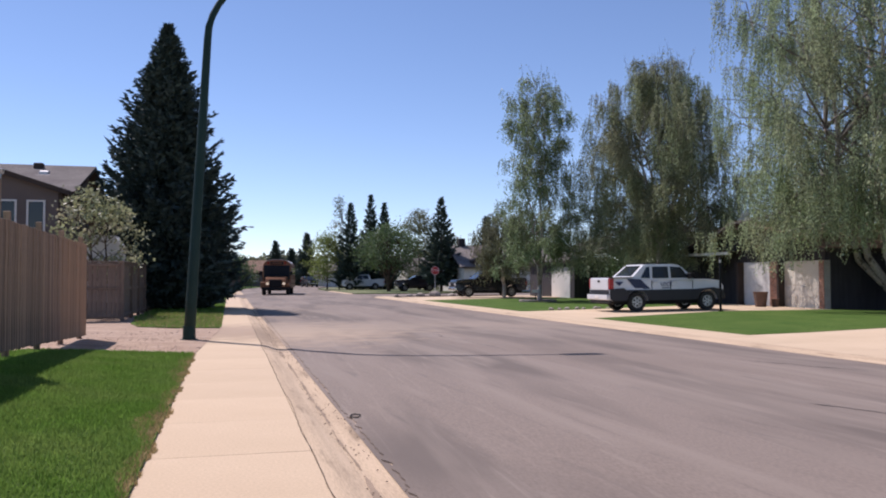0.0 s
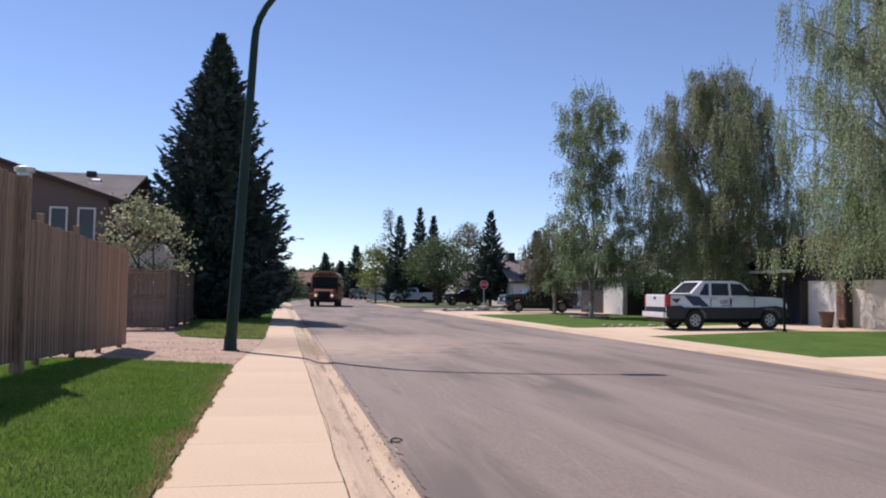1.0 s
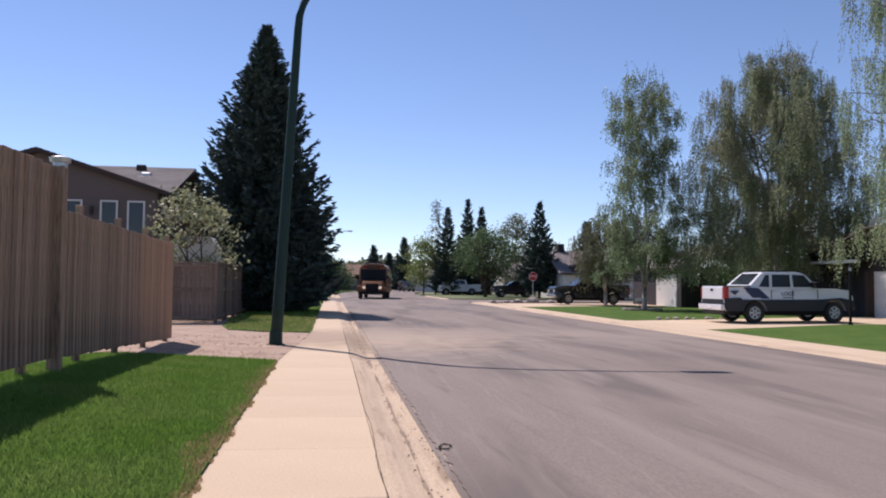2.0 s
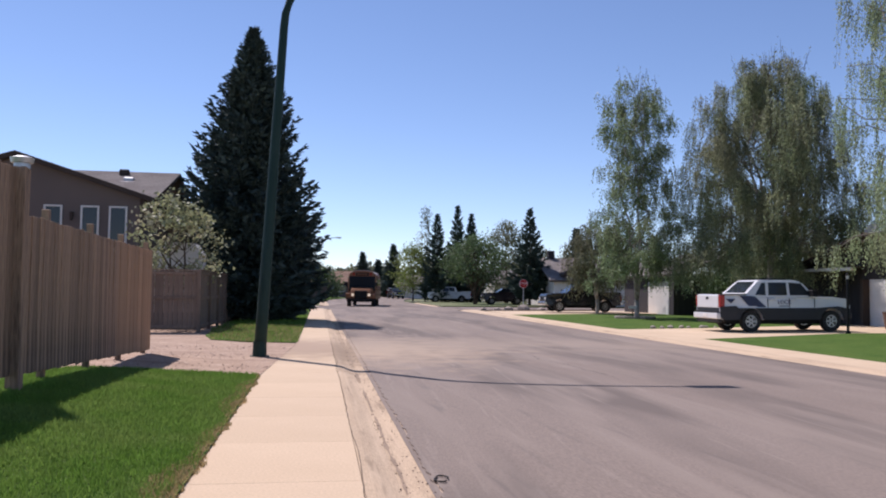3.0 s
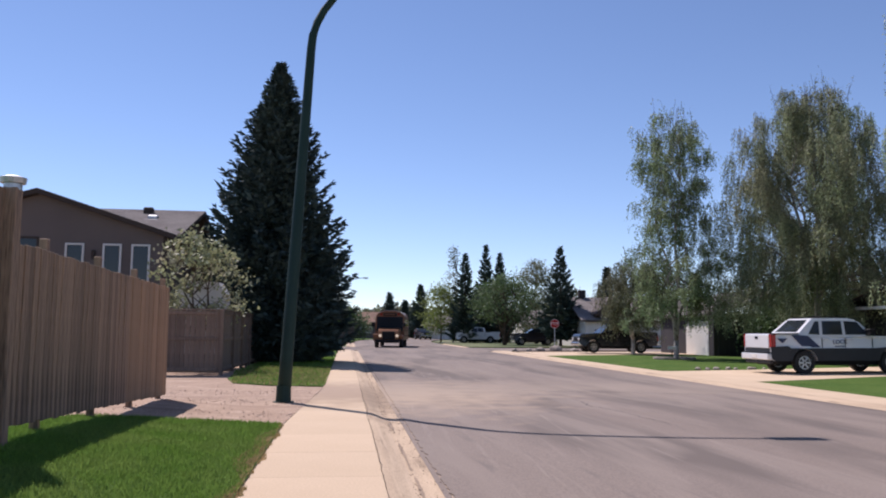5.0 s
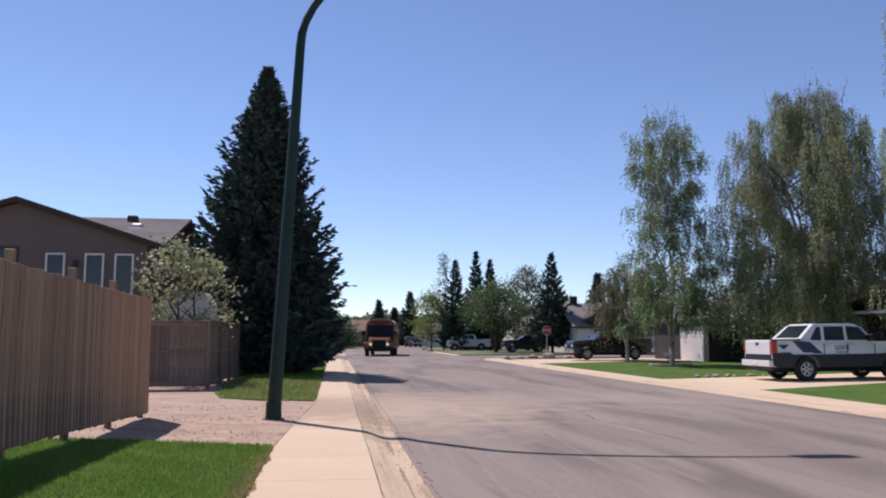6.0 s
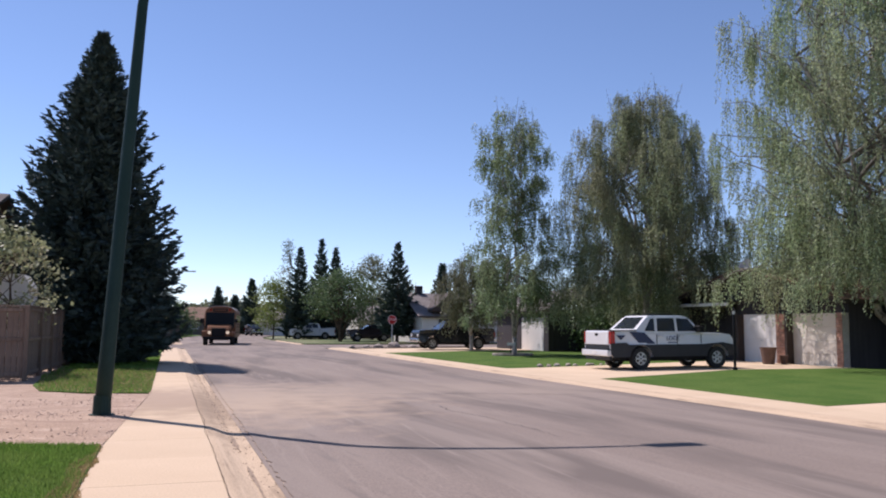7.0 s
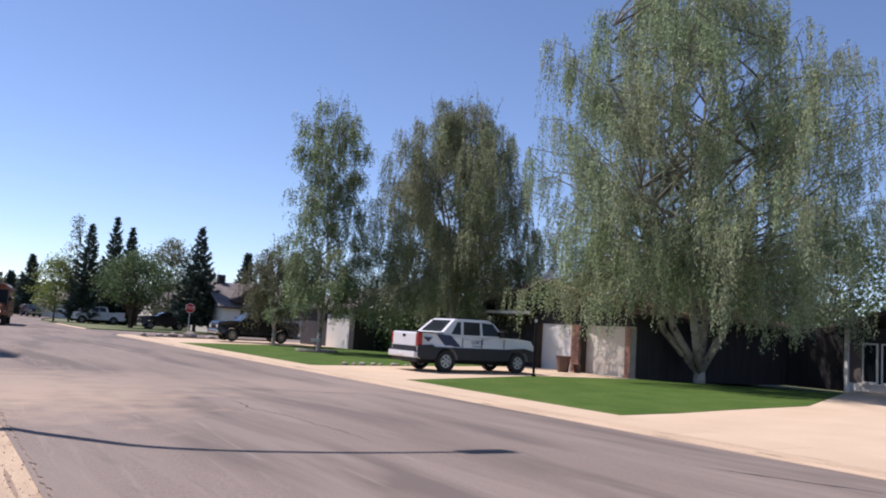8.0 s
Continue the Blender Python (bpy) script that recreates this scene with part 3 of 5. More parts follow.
bm = bmesh.new()
slab(bm, [(12.92, 53.0), (13.31, 62), (30, 63), (30, 54.5), (22, 55)], -0.3, RZ + 0.024)
lift(bm)
structure(part("driveway_far", bm, M_CONCRETE), "concrete driveway with a dark pickup", "driveway")


# ---- near side: lamps, fences, house, spruce ----
def street_lamp(m, label):
    """Tapered davit pole with a long curved arm and a cobra head."""
    e = thing("street_lamp", label, "street lamp", m, "street lamps")
    bm = bmesh.new()
    tube(bm, [(0, 0, 0), (0, 0, 0.02), (0, 0, 0.021), (0, 0, 0.32)], [0.20, 0.20, 0.145, 0.135], 16)
    part("base_plate", bm, M_POLE, e)
    pts, rad = [], []
    for i in range(9):
        t = i / 8
        pts.append((0.05 * 6.9 * t, 0, 0.02 + 6.88 * t))
        rad.append(0.128 - 0.042 * t)
    for i in range(1, 13):
        a = math.pi / 2 * i / 12
        pts.append((0.345 + 3.05 * (1 - math.cos(a)), 0, 6.9 + 2.1 * math.sin(a)))
        rad.append(0.086 - 0.046 * i / 12)
    bm = bmesh.new()
    tube(bm, pts, rad, 14)
    part("pole", bm, M_POLE, e, smooth=True)
    bm = bmesh.new()
    box(bm, 3.30, 4.10, -0.14, 0.14, 8.93, 9.10, 0.05)
    head = part("lamp_head", bm, M_METAL, e, "grey cobra head")
    bm = bmesh.new()
    box(bm, 3.57, 4.03, -0.10, 0.10, 8.885, 8.935, 0.02)
    part("lens", bm, M_WHITE, head)
    return e


lamp = street_lamp(pose(-0.26, 20.0, 0), "dark green curved steel street lamp beside the walk")
copy_thing(lamp, pose(-0.1, 122, -0.1))


def board_fence(name, label, boards, rails, posts, material, post_mat, m=None, new_mat=None, new_from=0.0):
    """A wooden fence: boards, rails and posts as (x0, x1, y0, y1, z0, z1) boxes, each a part."""
    e = thing(name, label, "fence", m)
    cache = {}
    def piece(pname, b, mt, bevel):
        sx, sy, sz = round(b[1] - b[0], 3), round(b[3] - b[2], 3), round(b[5] - b[4], 3)
        key = (pname, sx, sy, sz)
        if key not in cache:
            bm = bmesh.new()
            box(bm, -sx / 2, sx / 2, -sy / 2, sy / 2, 0, sz, bevel)
            o = part(pname, bm, mt, e)
            cache[key] = o.data
        else:
            o = new(pname, cache[key])
            o.parent = e
        o.location = ((b[0] + b[1]) / 2, (b[2] + b[3]) / 2, b[4])
        o.rotation_euler = (random.uniform(-0.006, 0.006), random.uniform(-0.006, 0.006), 0)
        return o
    for b in boards:
        newer = new_mat is not None and b[2] > new_from
        piece("new_board" if newer else "board", b, new_mat if newer else material, 0.004)
    for b in rails:
        piece("rail", b, material, 0.006)
    for b in posts:
        piece("post", b, post_mat, 0.01)
    return e


random.seed(4)
FX = -2.42
boards, rails, posts = [], [], []
q = 20.0
while q > -3.0:
    w = random.choice([0.13, 0.14, 0.14, 0.15])
    mid = q - w / 2
    base = 0.15 + 0.033 * max(0, 20 - mid) + random.uniform(-0.01, 0.01)
    top = 2.13 + 0.02 * max(0, 20 - mid) / 1.5 + random.uniform(-0.012, 0.012)
    d = random.uniform(-0.004, 0.004)
    if mid < 12.55:
        top, d = 2.70 + random.uniform(-0.008, 0.008), 0.03 + d
        base = 0.42
    boards.append((FX - 0.02 + d, FX + d, q - w + random.choice((0.004, 0.006, 0.012)), q, round(base, 2), round(top, 2)))
    q -= w
for (a, b, z) in ((-3.0, 12.39, 0.75), (-3.0, 12.39, 2.2), (12.6, 19.98, 0.62), (12.6, 19.98, 1.85)):
    rails.append((FX - 0.075, FX - 0.03, a, b, z, z + 0.09))
for q in (-2.1, -0.1, 1.9, 3.9, 5.9, 7.9, 9.9, 11.9, 13.9, 15.9, 17.9, 19.93):
    posts.append((FX - 0.17, FX - 0.078, q - 0.045, q + 0.045, 0.0, 2.13 + 0.013 * (20 - q) + 0.17 if q > 12.5 else 2.62))
posts.append((FX - 0.02, FX + 0.12, 12.40, 12.56, 0.2, 2.72))
tall_fence = board_fence("board_fence", "tall tan cedar board fence stepping down, on short posts", boards, rails, posts, M_FENCE, M_FENCE, new_mat=M_FENCE_NEW, new_from=17.1)

bm = bmesh.new()
cyl_pts = [(FX + 0.05, 12.48, 2.70), (FX + 0.05, 12.48, 2.76), (FX + 0.05, 12.48, 2.765), (FX + 0.05, 12.48, 2.82), (FX + 0.05, 12.48, 2.84)]
tube(bm, cyl_pts, [0.085, 0.085, 0.115, 0.125, 0.06], 16)
part("post_cap", bm, M_METAL, tall_fence, "shiny metal post cap")

# older fence across the lane: front run with rails showing, then a side run along the verge
boards, rails, posts = [], [], []
u = -2.80
while u > -10.5:
    w = random.choice([0.13, 0.14, 0.15])
    boards.append((u - w + 0.007, u, 28.93, 28.95, 0.09, round(1.90 + random.uniform(-0.01, 0.01), 2)))
    u -= w
for z in (0.12, 1.02, 1.80):
    rails.append((-10.4, -2.86, 28.885, 28.925, z, z + 0.10))
rails.append((-10.4, -2.70, 28.87, 29.0, 1.92, 1.96))
q = 28.98
while q < 40.6:
    w = random.choice([0.13, 0.14, 0.15])
    boards.append((-2.80, -2.78, q, q + w - 0.007, 0.09, round(1.90 + random.uniform(-0.01, 0.01), 2)))
    q += w
for z in (0.12, 1.02, 1.80):
    rails.append((-2.775, -2.735, 29.0, 40.5, z, z + 0.10))
rails.append((-2.83, -2.70, 29.01, 40.55, 1.92, 1.96))
for q in (28.93, 31.3, 33.6, 35.9, 38.2, 40.5):
    posts.append((-2.80, -2.69, q - 0.06, q + 0.06, 0.0, 1.915))
for u in (-5.2, -7.6, -10.0):
    posts.append((u - 0.05, u + 0.05, 28.83, 28.88, 0.0, 1.915))
board_fence("older_fence", "weathered brown board fence with rails facing the lane", boards, rails, posts, M_FENCE_OLD, M_FENCE_OLD)


# dark fence closing the left side where the road bends
boards, rails, posts = [], [], []
for k in range(34):
    boards.append((-8.2 + 0.3 * k, -7.91 + 0.3 * k, 112.0, 112.03, 0.0, 1.95))
for z in (0.3, 1.6):
    rails.append((-8.2, 2.0, 112.035, 112.08, z, z + 0.1))
for k in range(5):
    posts.append((-8.2 + 2.5 * k, -8.1 + 2.5 * k, 112.085, 112.185, -0.1, 2.0))
board_fence("far_fence", "dark brown board fence at the road's bend", boards, rails, posts, M_DARKFENCE, M_DARKFENCE)


# ---- houses ----
def window_unit(parent, c, w, h, face, name="window", frame_mat=None, mullion=False):
    """White frame with recessed dark pane on a wall; face: outward way, '-y' or '-x' or '+x'."""
    rot = {"-y": 0, "+x": 90, "-x": -90, "+y": 180}[face]
    mw = pose(*c, 0, 0, rot)
    bm = bmesh.new()
    t = 0.07
    for b in ((-w / 2, w / 2, 0, t), (-w / 2, w / 2, h - t, h), (-w / 2, -w / 2 + t, t, h - t), (w / 2 - t, w / 2, t, h - t)):
        box(bm, b[0], b[1], -0.05, 0.03, b[2], b[3], 0.006, mw)
    if mullion:
        box(bm, -0.03, 0.03, -0.045, 0.03, t, h - t, 0.004, mw)
    win = part(name, bm, frame_mat or M_WHITE, parent, "white window frame")
    bm = bmesh.new()
    box(bm, -w / 2 + t, w / 2 - t, -0.012, 0.004, t, h - t, 0, mw)
    part("pane", bm, M_GLASS, win, "dark glass pane")
    bm = bmesh.new()
    box(bm, -w / 2 - 0.04, w / 2 + 0.04, -0.09, -0.0, -0.05, -0.002, 0.006, mw)
    part("sill", bm, frame_mat or M_WHITE, win)
    return win


def shingle_rows(name, parent, p0, along, up, length, rise, material, course=0.22, thick=0.025):
    """Roof slope as overlapping courses; p0 the lower corner, unit vectors along the eave and up the slope."""
    along, up = Vector(along).normalized(), Vector(up).normalized()
    nrm = along.cross(up).normalized()
    if nrm.z < 0:
        nrm = -nrm
    bm = bmesh.new()
    n = max(1, int(rise / course))
    for i in range(n):
        a = Vector(p0) + up * (rise * i / n)
        b = up * (rise / n * 1.12)
        lo, hi = nrm * thick, nrm * 0.006
        vs = [bm.verts.new(v) for v in (a, a + along * length, a + along * length + b, a + b,
                                        a + lo, a + along * length + lo, a + along * length + b + hi, a + b + hi)]
        for f in ((0, 1, 5, 4), (4, 5, 6, 7), (1, 2, 6, 5), (0, 4, 7, 3), (3, 7, 6, 2)):
            bm.faces.new([vs[k] for k in f])
    bmesh.ops.recalc_face_normals(bm, faces=bm.faces[:])
    return tagged(part(name, bm, material, parent), kind="stuff")


def gable_roof(parent, x0, x1, y0, y1, ze, zr, ridge, material, trim, over=0.45, t=0.16):
    """Two slopes with thickness, barge boards and shingle courses; ridge along 'x' or 'y'."""
    bm = bmesh.new()
    if ridge == "y":
        c, half = (x0 + x1) / 2, (x1 - x0) / 2
        k = (zr - ze) / half
        e0 = ze - k * over
        prism(bm, [(x0 - over, e0), (c, zr), (x1 + over, e0), (x1 + over, e0 - t), (c, zr - t), (x0 - over, e0 - t)], y0 - over, y1 + over, "y")
        roof = part("roof", bm, trim, parent, "dark painted fascia and soffit")
        L = math.hypot(half + over, zr - e0)
        for s in (-1, 1):
            shingle_rows("slope", roof, (c + s * (half + over), y0 - over - 0.02, e0 + 0.004), (0, 1, 0), (-s * (half + over), 0, zr - e0), y1 - y0 + 2 * over + 0.04, L, material)
    else:
        c, half = (y0 + y1) / 2, (y1 - y0) / 2
        k = (zr - ze) / half
        e0 = ze - k * over
        prism(bm, [(y0 - over, e0), (c, zr), (y1 + over, e0), (y1 + over, e0 - t), (c, zr - t), (y0 - over, e0 - t)], x0 - over, x1 + over, "x")
        roof = part("roof", bm, trim, parent, "dark painted fascia and soffit")
        L = math.hypot(half + over, zr - e0)
        for s in (-1, 1):
            shingle_rows("slope", roof, (x0 - over - 0.02, c + s * (half + over), e0 + 0.004), (1, 0, 0), (0, -s * (half + over), zr - e0), x1 - x0 + 2 * over + 0.04, L, material)
    return roof


def gable_block(parent, x0, x1, y0, y1, z0, ze, zr, ridge, material, name="wall"):
    """Walls with gable ends as one closed body."""
    bm = bmesh.new()
    if ridge == "y":
        prism(bm, [(x0, z0), (x1, z0), (x1, ze), ((x0 + x1) / 2, zr), (x0, ze)], y0, y1, "y")
    elif ridge == "x":
        prism(bm, [(y0, z0), (y1, z0), (y1, ze), ((y0 + y1) / 2, zr), (y0, ze)], x0, x1, "x")
    else:
        box(bm, x0, x1, y0, y1, z0, ze)
    return part(name, bm, material, parent)


def cyl(bm, c, r, z0, z1, n=14, r2=None):
    tube(bm, [(c[0], c[1], z0), (c[0], c[1], z1)], [r, r2 if r2 is not None else r], n)


# grey house behind the fences
house = thing("grey_house", "grey-brown stucco house with shallow shingled gables", "house")
gable_block(house, -14.6, -5.7, 34.6, 40.0, 0, 4.78, 6.22, "y", M_STUCCO)
gable_block(house, -21.0, -5.72, 35.4, 45.0, 0, 4.85, 6.38, "x", M_STUCCO)
gable_roof(house, -14.6, -5.7, 34.6, 39.0, 4.86, 6.30, "y", M_SHINGLE, M_DARKWOOD, over=0.35)
gable_roof(house, -21.0, -5.72, 35.4, 45.0, 4.92, 6.45, "x", M_SHINGLE, M_DARKWOOD, over=0.42)
for u in (-8.86, -7.56, -6.56):
    window_unit(house, (u, 34.6, 2.75), 0.66, 1.65, "-y")
window_unit(house, (-10.55, 34.6, 3.5), 0.9, 1.1, "-y", frame_mat=M_DARKWOOD)
bm = bmesh.new()
box(bm, -5.78, -5.66, 34.55, 34.65, 0, 4.7, 0.01)
part("corner_trim", bm, M_DARKWOOD, house)
bm = bmesh.new()
box(bm, -7.25, -6.85, 38.2, 38.5, 5.75, 5.98, 0.04)
box(bm, -7.35, -6.75, 38.0, 38.6, 5.70, 5.78, 0.02)
part("roof_vent", bm, M_METAL, house, "pale metal roof vent")
bm = bmesh.new()
box(bm, -7.7, -7.3, 39.3, 39.6, 6.1, 6.46, 0.04)
part("roof_vent", bm, M_DARKWOOD, house, "dark roof vent")
bm = bmesh.new()
box(bm, -8.25, -8.13, 34.46, 34.6, 3.95, 4.15, 0.02)
cyl(bm, (-8.19, 34.48), 0.05, 3.82, 3.95)
part("wall_lamp", bm, M_DARKWOOD, house, "small dark outdoor wall lamp")

# white camper behind the fence, mostly hidden by the blossom tree
camper = thing("camper", "white camper roof behind the weathered fence", "trailer", pose(-4.15, 33.0, 0))
bm = bmesh.new()
prism(bm, [(-0.75, 0.5), (0.85, 0.5), (0.85, 2.6), (0.62, 2.98), (-0.5, 3.02), (-0.75, 2.7)], 0, 1.3, "y")
part("body", bm, M_WHITE, camper)
bm = bmesh.new()
ring_disc(bm, (0.86, 0.65, 0.32), 0.32, 0.14, 0.18, "x", 18)
box(bm, -0.7, 0.8, 0.55, 0.75, 0.25, 0.5)
part("wheel", bm, M_DARKWOOD, camper)

# house across the road: twin garage, brick piers, dark walls and a wing with a bay window
GX = 25.7
hr = thing("brown_house", "dark brown house with twin pale garage doors and brick piers", "house")
def wall_box(name, x0, x1, y0, y1, z0, z1, mt, label=""):
    return boxed(name, x0, x1, y0, y1, z0, z1, mt, hr, 0.0, label)
wall_box("side_wall", GX + 0.35, 36.2, 30.75, 31.0, RZ, 2.75, M_DARKWALL, "dark stained side wall")
wall_box("front_wall", GX + 0.30, GX + 0.55, 31.0, 37.1, 2.15, 2.75, M_DARKWALL)
wall_box("back_wall", 35.9, 36.2, 31.0, 42.0, RZ, 2.75, M_DARKWALL)
wall_box("recess_wall", GX + 0.9, GX + 1.15, 37.35, 42.0, RZ, 2.75, M_DARKWALL, "dark recessed front wall")
wall_box("return_wall", GX + 0.3, GX + 1.15, 37.1, 37.34, RZ, 2.75, M_DARKWALL)
wall_box("end_wall", GX + 1.15, 35.9, 41.8, 42.0, RZ, 2.75, M_DARKWALL)
random.seed(8)
def brick_pier(x0, x1, y0, y1, z0, z1):
    core = wall_box("pier", x0 + 0.012, x1 - 0.012, y0 + 0.012, y1 - 0.012, z0, z1, M_MORTAR, "mottled brick pier")
    bm = bmesh.new()
    box(bm, 0, 0.02, -0.098, 0.098, 0, 0.058, 0.004)
    first = part("brick", bm, M_BRICK, core)
    me, used = first.data, False
    row = 0
    z = z0 + 0.01
    while z < z1 - 0.06:
        y = y0 + 0.1 - (0.1 if row % 2 else 0)
        while y < y1 + 0.05:
            yy = min(max(y, y0 + 0.1), y1 - 0.1)
            o = first if not used else new("brick", me)
            used = True
            o.parent = core
            o.location = (x0 - random.uniform(0, 0.006), yy, z)
            y += 0.21
        z += 0.07
        row += 1
    return core
brick_pier(GX, GX + 0.5, 30.76, 31.10, RZ, 2.15)
brick_pier(GX, GX + 0.5, 33.92, 34.45, RZ, 2.15)
wall_box("jamb", GX - 0.01, GX + 0.4, 33.79, 33.91, RZ, 2.15, M_DARKWOOD, "dark door jamb")
wall_box("jamb", GX - 0.01, GX + 0.4, 36.92, 37.1, RZ, 2.15, M_DARKWOOD, "dark door jamb")
def garage_door(y0, y1, mt, label, xf):
    d = wall_box("garage_door", xf + 0.03, xf + 0.07, y0, y1, RZ + 0.01, 2.15, mt, label)
    h = 2.12 / 4
    for i in range(4):
        bm = bmesh.new()
        z = RZ + 0.02 + i * (2.24 / 4)
        box(bm, xf, xf + 0.03, y0 + 0.01, y1 - 0.01, z, z + 2.24 / 4 - 0.015, 0.006)
        part("panel", bm, mt, d)
    bm = bmesh.new()
    box(bm, xf - 0.03, xf - 0.002, (y0 + y1) / 2 - 0.08, (y0 + y1) / 2 + 0.08, 0.95, 0.99, 0.008)
    part("handle", bm, M_METAL, d)
    return d
garage_door(31.11, 33.78, M_CREAM, "cream sectional garage door", GX + 0.32)
garage_door(34.46, 36.91, M_WHITE, "white sectional garage door", GX + 0.32)
# roof: ridge along x over the garage, with a white gutter on the recessed stretch
gable_roof(hr, GX + 0.15, 36.2, 30.75, 42.0, 2.80, 4.25, "x", M_SHINGLE_RED, M_DARKWOOD, over=0.55)
wall_box("gable_wall", GX + 0.30, GX + 0.5, 31.2, 41.6, 2.76, 2.9, M_DARKWALL)
bm = bmesh.new()
prism(bm, [(31.3, 2.78), (41.4, 2.78), (36.37, 4.06)], GX + 0.28, GX + 0.48, "x")
part("gable_end", bm, M_DARKWALL, hr, "dark gable siding")
wall_box("gutter", GX - 0.52, GX - 0.41, 37.0, 41.8, 2.56, 2.70, M_WHITE, "white eaves gutter")
wall_box("canopy", GX - 0.38, GX + 0.9, 37.0, 41.8, 2.705, 2.74, M_DARKWOOD, "porch soffit")
# wing
wall_box("wing_wall", 35.8, 36.1, 18.0, 23.0, RZ, 2.75, M_STUCCO)
wall_box("wing_wall", 35.8, 36.1, 23.0, 27.35, RZ, 0.35, M_WHITE, "pale wall under the bay window")
wall_box("wing_wall", 35.8, 36.1, 23.0, 27.35, 2.1, 2.75, M_DARKWALL)
wall_box("wing_wall", 35.8, 36.1, 26.75, 27.35, 0.35, 2.1, M_STUCCO)
wall_box("wing_side", 35.8, 46, 27.36, 27.6, RZ, 2.75, M_DARKWALL)
wall_box("link_wall", 36.21, 36.45, 27.61, 31.0, RZ, 2.75, M_DARKWALL, "dark entrance wall")
wall_box("corner_board", 35.66, 35.84, 27.3, 27.46, RZ, 2.7, M_WHITE, "white corner board")
window_unit(hr, (35.8, 26.35, 0.36), 0.7, 1.75, "-x")
window_unit(hr, (35.8, 24.9, 0.36), 1.9, 1.75, "-x")
gable_roof(hr, 35.8, 46, 18.0, 27.5, 2.8, 4.4, "x", M_SHINGLE_RED, M_DARKWOOD, over=0.6)
dish = thing("satellite_dish", "white satellite dish on the garage roof", "satellite dish", pose(25.7, 36.2, 4.3))
bm = bmesh.new()
tube(bm, [(0.3, 0, 0.35), (0.1, 0, -0.1), (0.05, 0, -0.02)], [0.025, 0.025, 0.025], 8)
part("mast", bm, M_METAL, dish)
bm = bmesh.new()
rings = []
for i in range(6):
    r = 0.36 * i / 5
    rings.append([bm.verts.new((-0.25 * (r / 0.36) ** 2 * 0.4 - 0.02, r * math.cos(a), r * math.sin(a) * 0.9)) for a in [6.2832 * k / 18 for k in range(18)]] if i else None)
c0 = bm.verts.new((-0.02, 0, 0))
for k in range(18):
    bm.faces.new((c0, rings[1][k], rings[1][(k + 1) % 18]))
    for i in range(1, 5):
        bm.faces.new((rings[i][k], rings[i + 1][k], rings[i + 1][(k + 1) % 18], rings[i][(k + 1) % 18]))
bmesh.ops.solidify(bm, geom=bm.faces[:], thickness=0.012)
bmesh.ops.transform(bm, matrix=pose(0, 0, 0.05, 0, 25, 0), verts=bm.verts[:])
part("dish", bm, M_WHITE, dish)

# white garage behind the young birch
g3 = thing("white_garage_house", "house with a white garage door behind the birches", "house")
boxed("wall", 23.6, 33, 51.8, 61.0, RZ, 2.6, M_DARKWALL, g3)
dr = boxed("garage_door", 23.52, 23.598, 52.6, 56.4, RZ, 2.15, M_WHITE, g3, 0, "bright white garage door")
boxed("pier", 23.3, 23.597, 51.85, 52.55, RZ, 2.4, M_DARKWALL, g3)
gable_roof(g3, 23.5, 33, 51.8, 61.0, 2.65, 4.3, "y", M_SHINGLE, M_DARKWOOD, over=0.2)

# far corner house behind the dark pickup
g4 = thing("corner_house", "far pale house with brown roof and chimney", "house")
boxed("wall", 24.2, 36, 81.6, 92, RZ, 2.75, M_WHITE, g4, 0, "pale wall")
# Flat dark panel set on the wall to stand in for a recess's shade.
boxed("garage_recess", 25.9, 29.0, 81.5, 81.59, RZ, 2.3, M_DARKWALL, g4)
gable_roof(g4, 24.2, 36, 81.6, 92, 2.8, 5.0, "x", M_SHINGLE, M_DARKWOOD, over=0.6)
boxed("chimney", 25.0, 25.7, 86.4, 87, 2.8, 5.75, M_DARKWALL, g4, 0.03)
gable_block(g4, 25.0, 29.0, 80.9, 86.0, 3.0, 3.2, 4.9, "y", M_DARKWOOD, "dormer")

# houses closing the far end of the road
def far_house(x, y, w, d, ze, zr, wall_m, roof_m, label, door=True):
    e = thing("far_house", label, "house", pose(x, y, -0.1), "far houses")
    boxed("wall", -w / 2, w / 2, 0, d, -0.1, ze, wall_m, e)
    gable_roof(e, -w / 2, w / 2, 0, d, ze + 0.05, zr, "x", roof_m, M_DARKWOOD, over=0.5)
    if door:
        boxed("garage_door", -w * 0.35, -w * 0.35 + 4.5, -0.06, -0.004, -0.05, 2.2, M_WHITE, e)
    for u in (w * 0.12, w * 0.32):
        window_unit(e, (u, 0, 1.0), 1.3, 1.1, "-y")
    return e
far_house(3.5, 158, 14, 9, 2.8, 5.0, M_STUCCO, M_SHINGLE_RED, "distant low house with a brown roof", door=False)
far_house(21.5, 148, 12, 9, 2.6, 4.3, M_CREAM, M_SHINGLE, "distant house with a pale garage")
far_house(-16.0, 112, 14, 10, 2.8, 5.0, M_STUCCO, M_SHINGLE, "distant low house past the side street")
far_house(34.0, 124, 13, 9, 2.7, 4.8, M_CREAM, M_SHINGLE, "distant pale house among the trees")


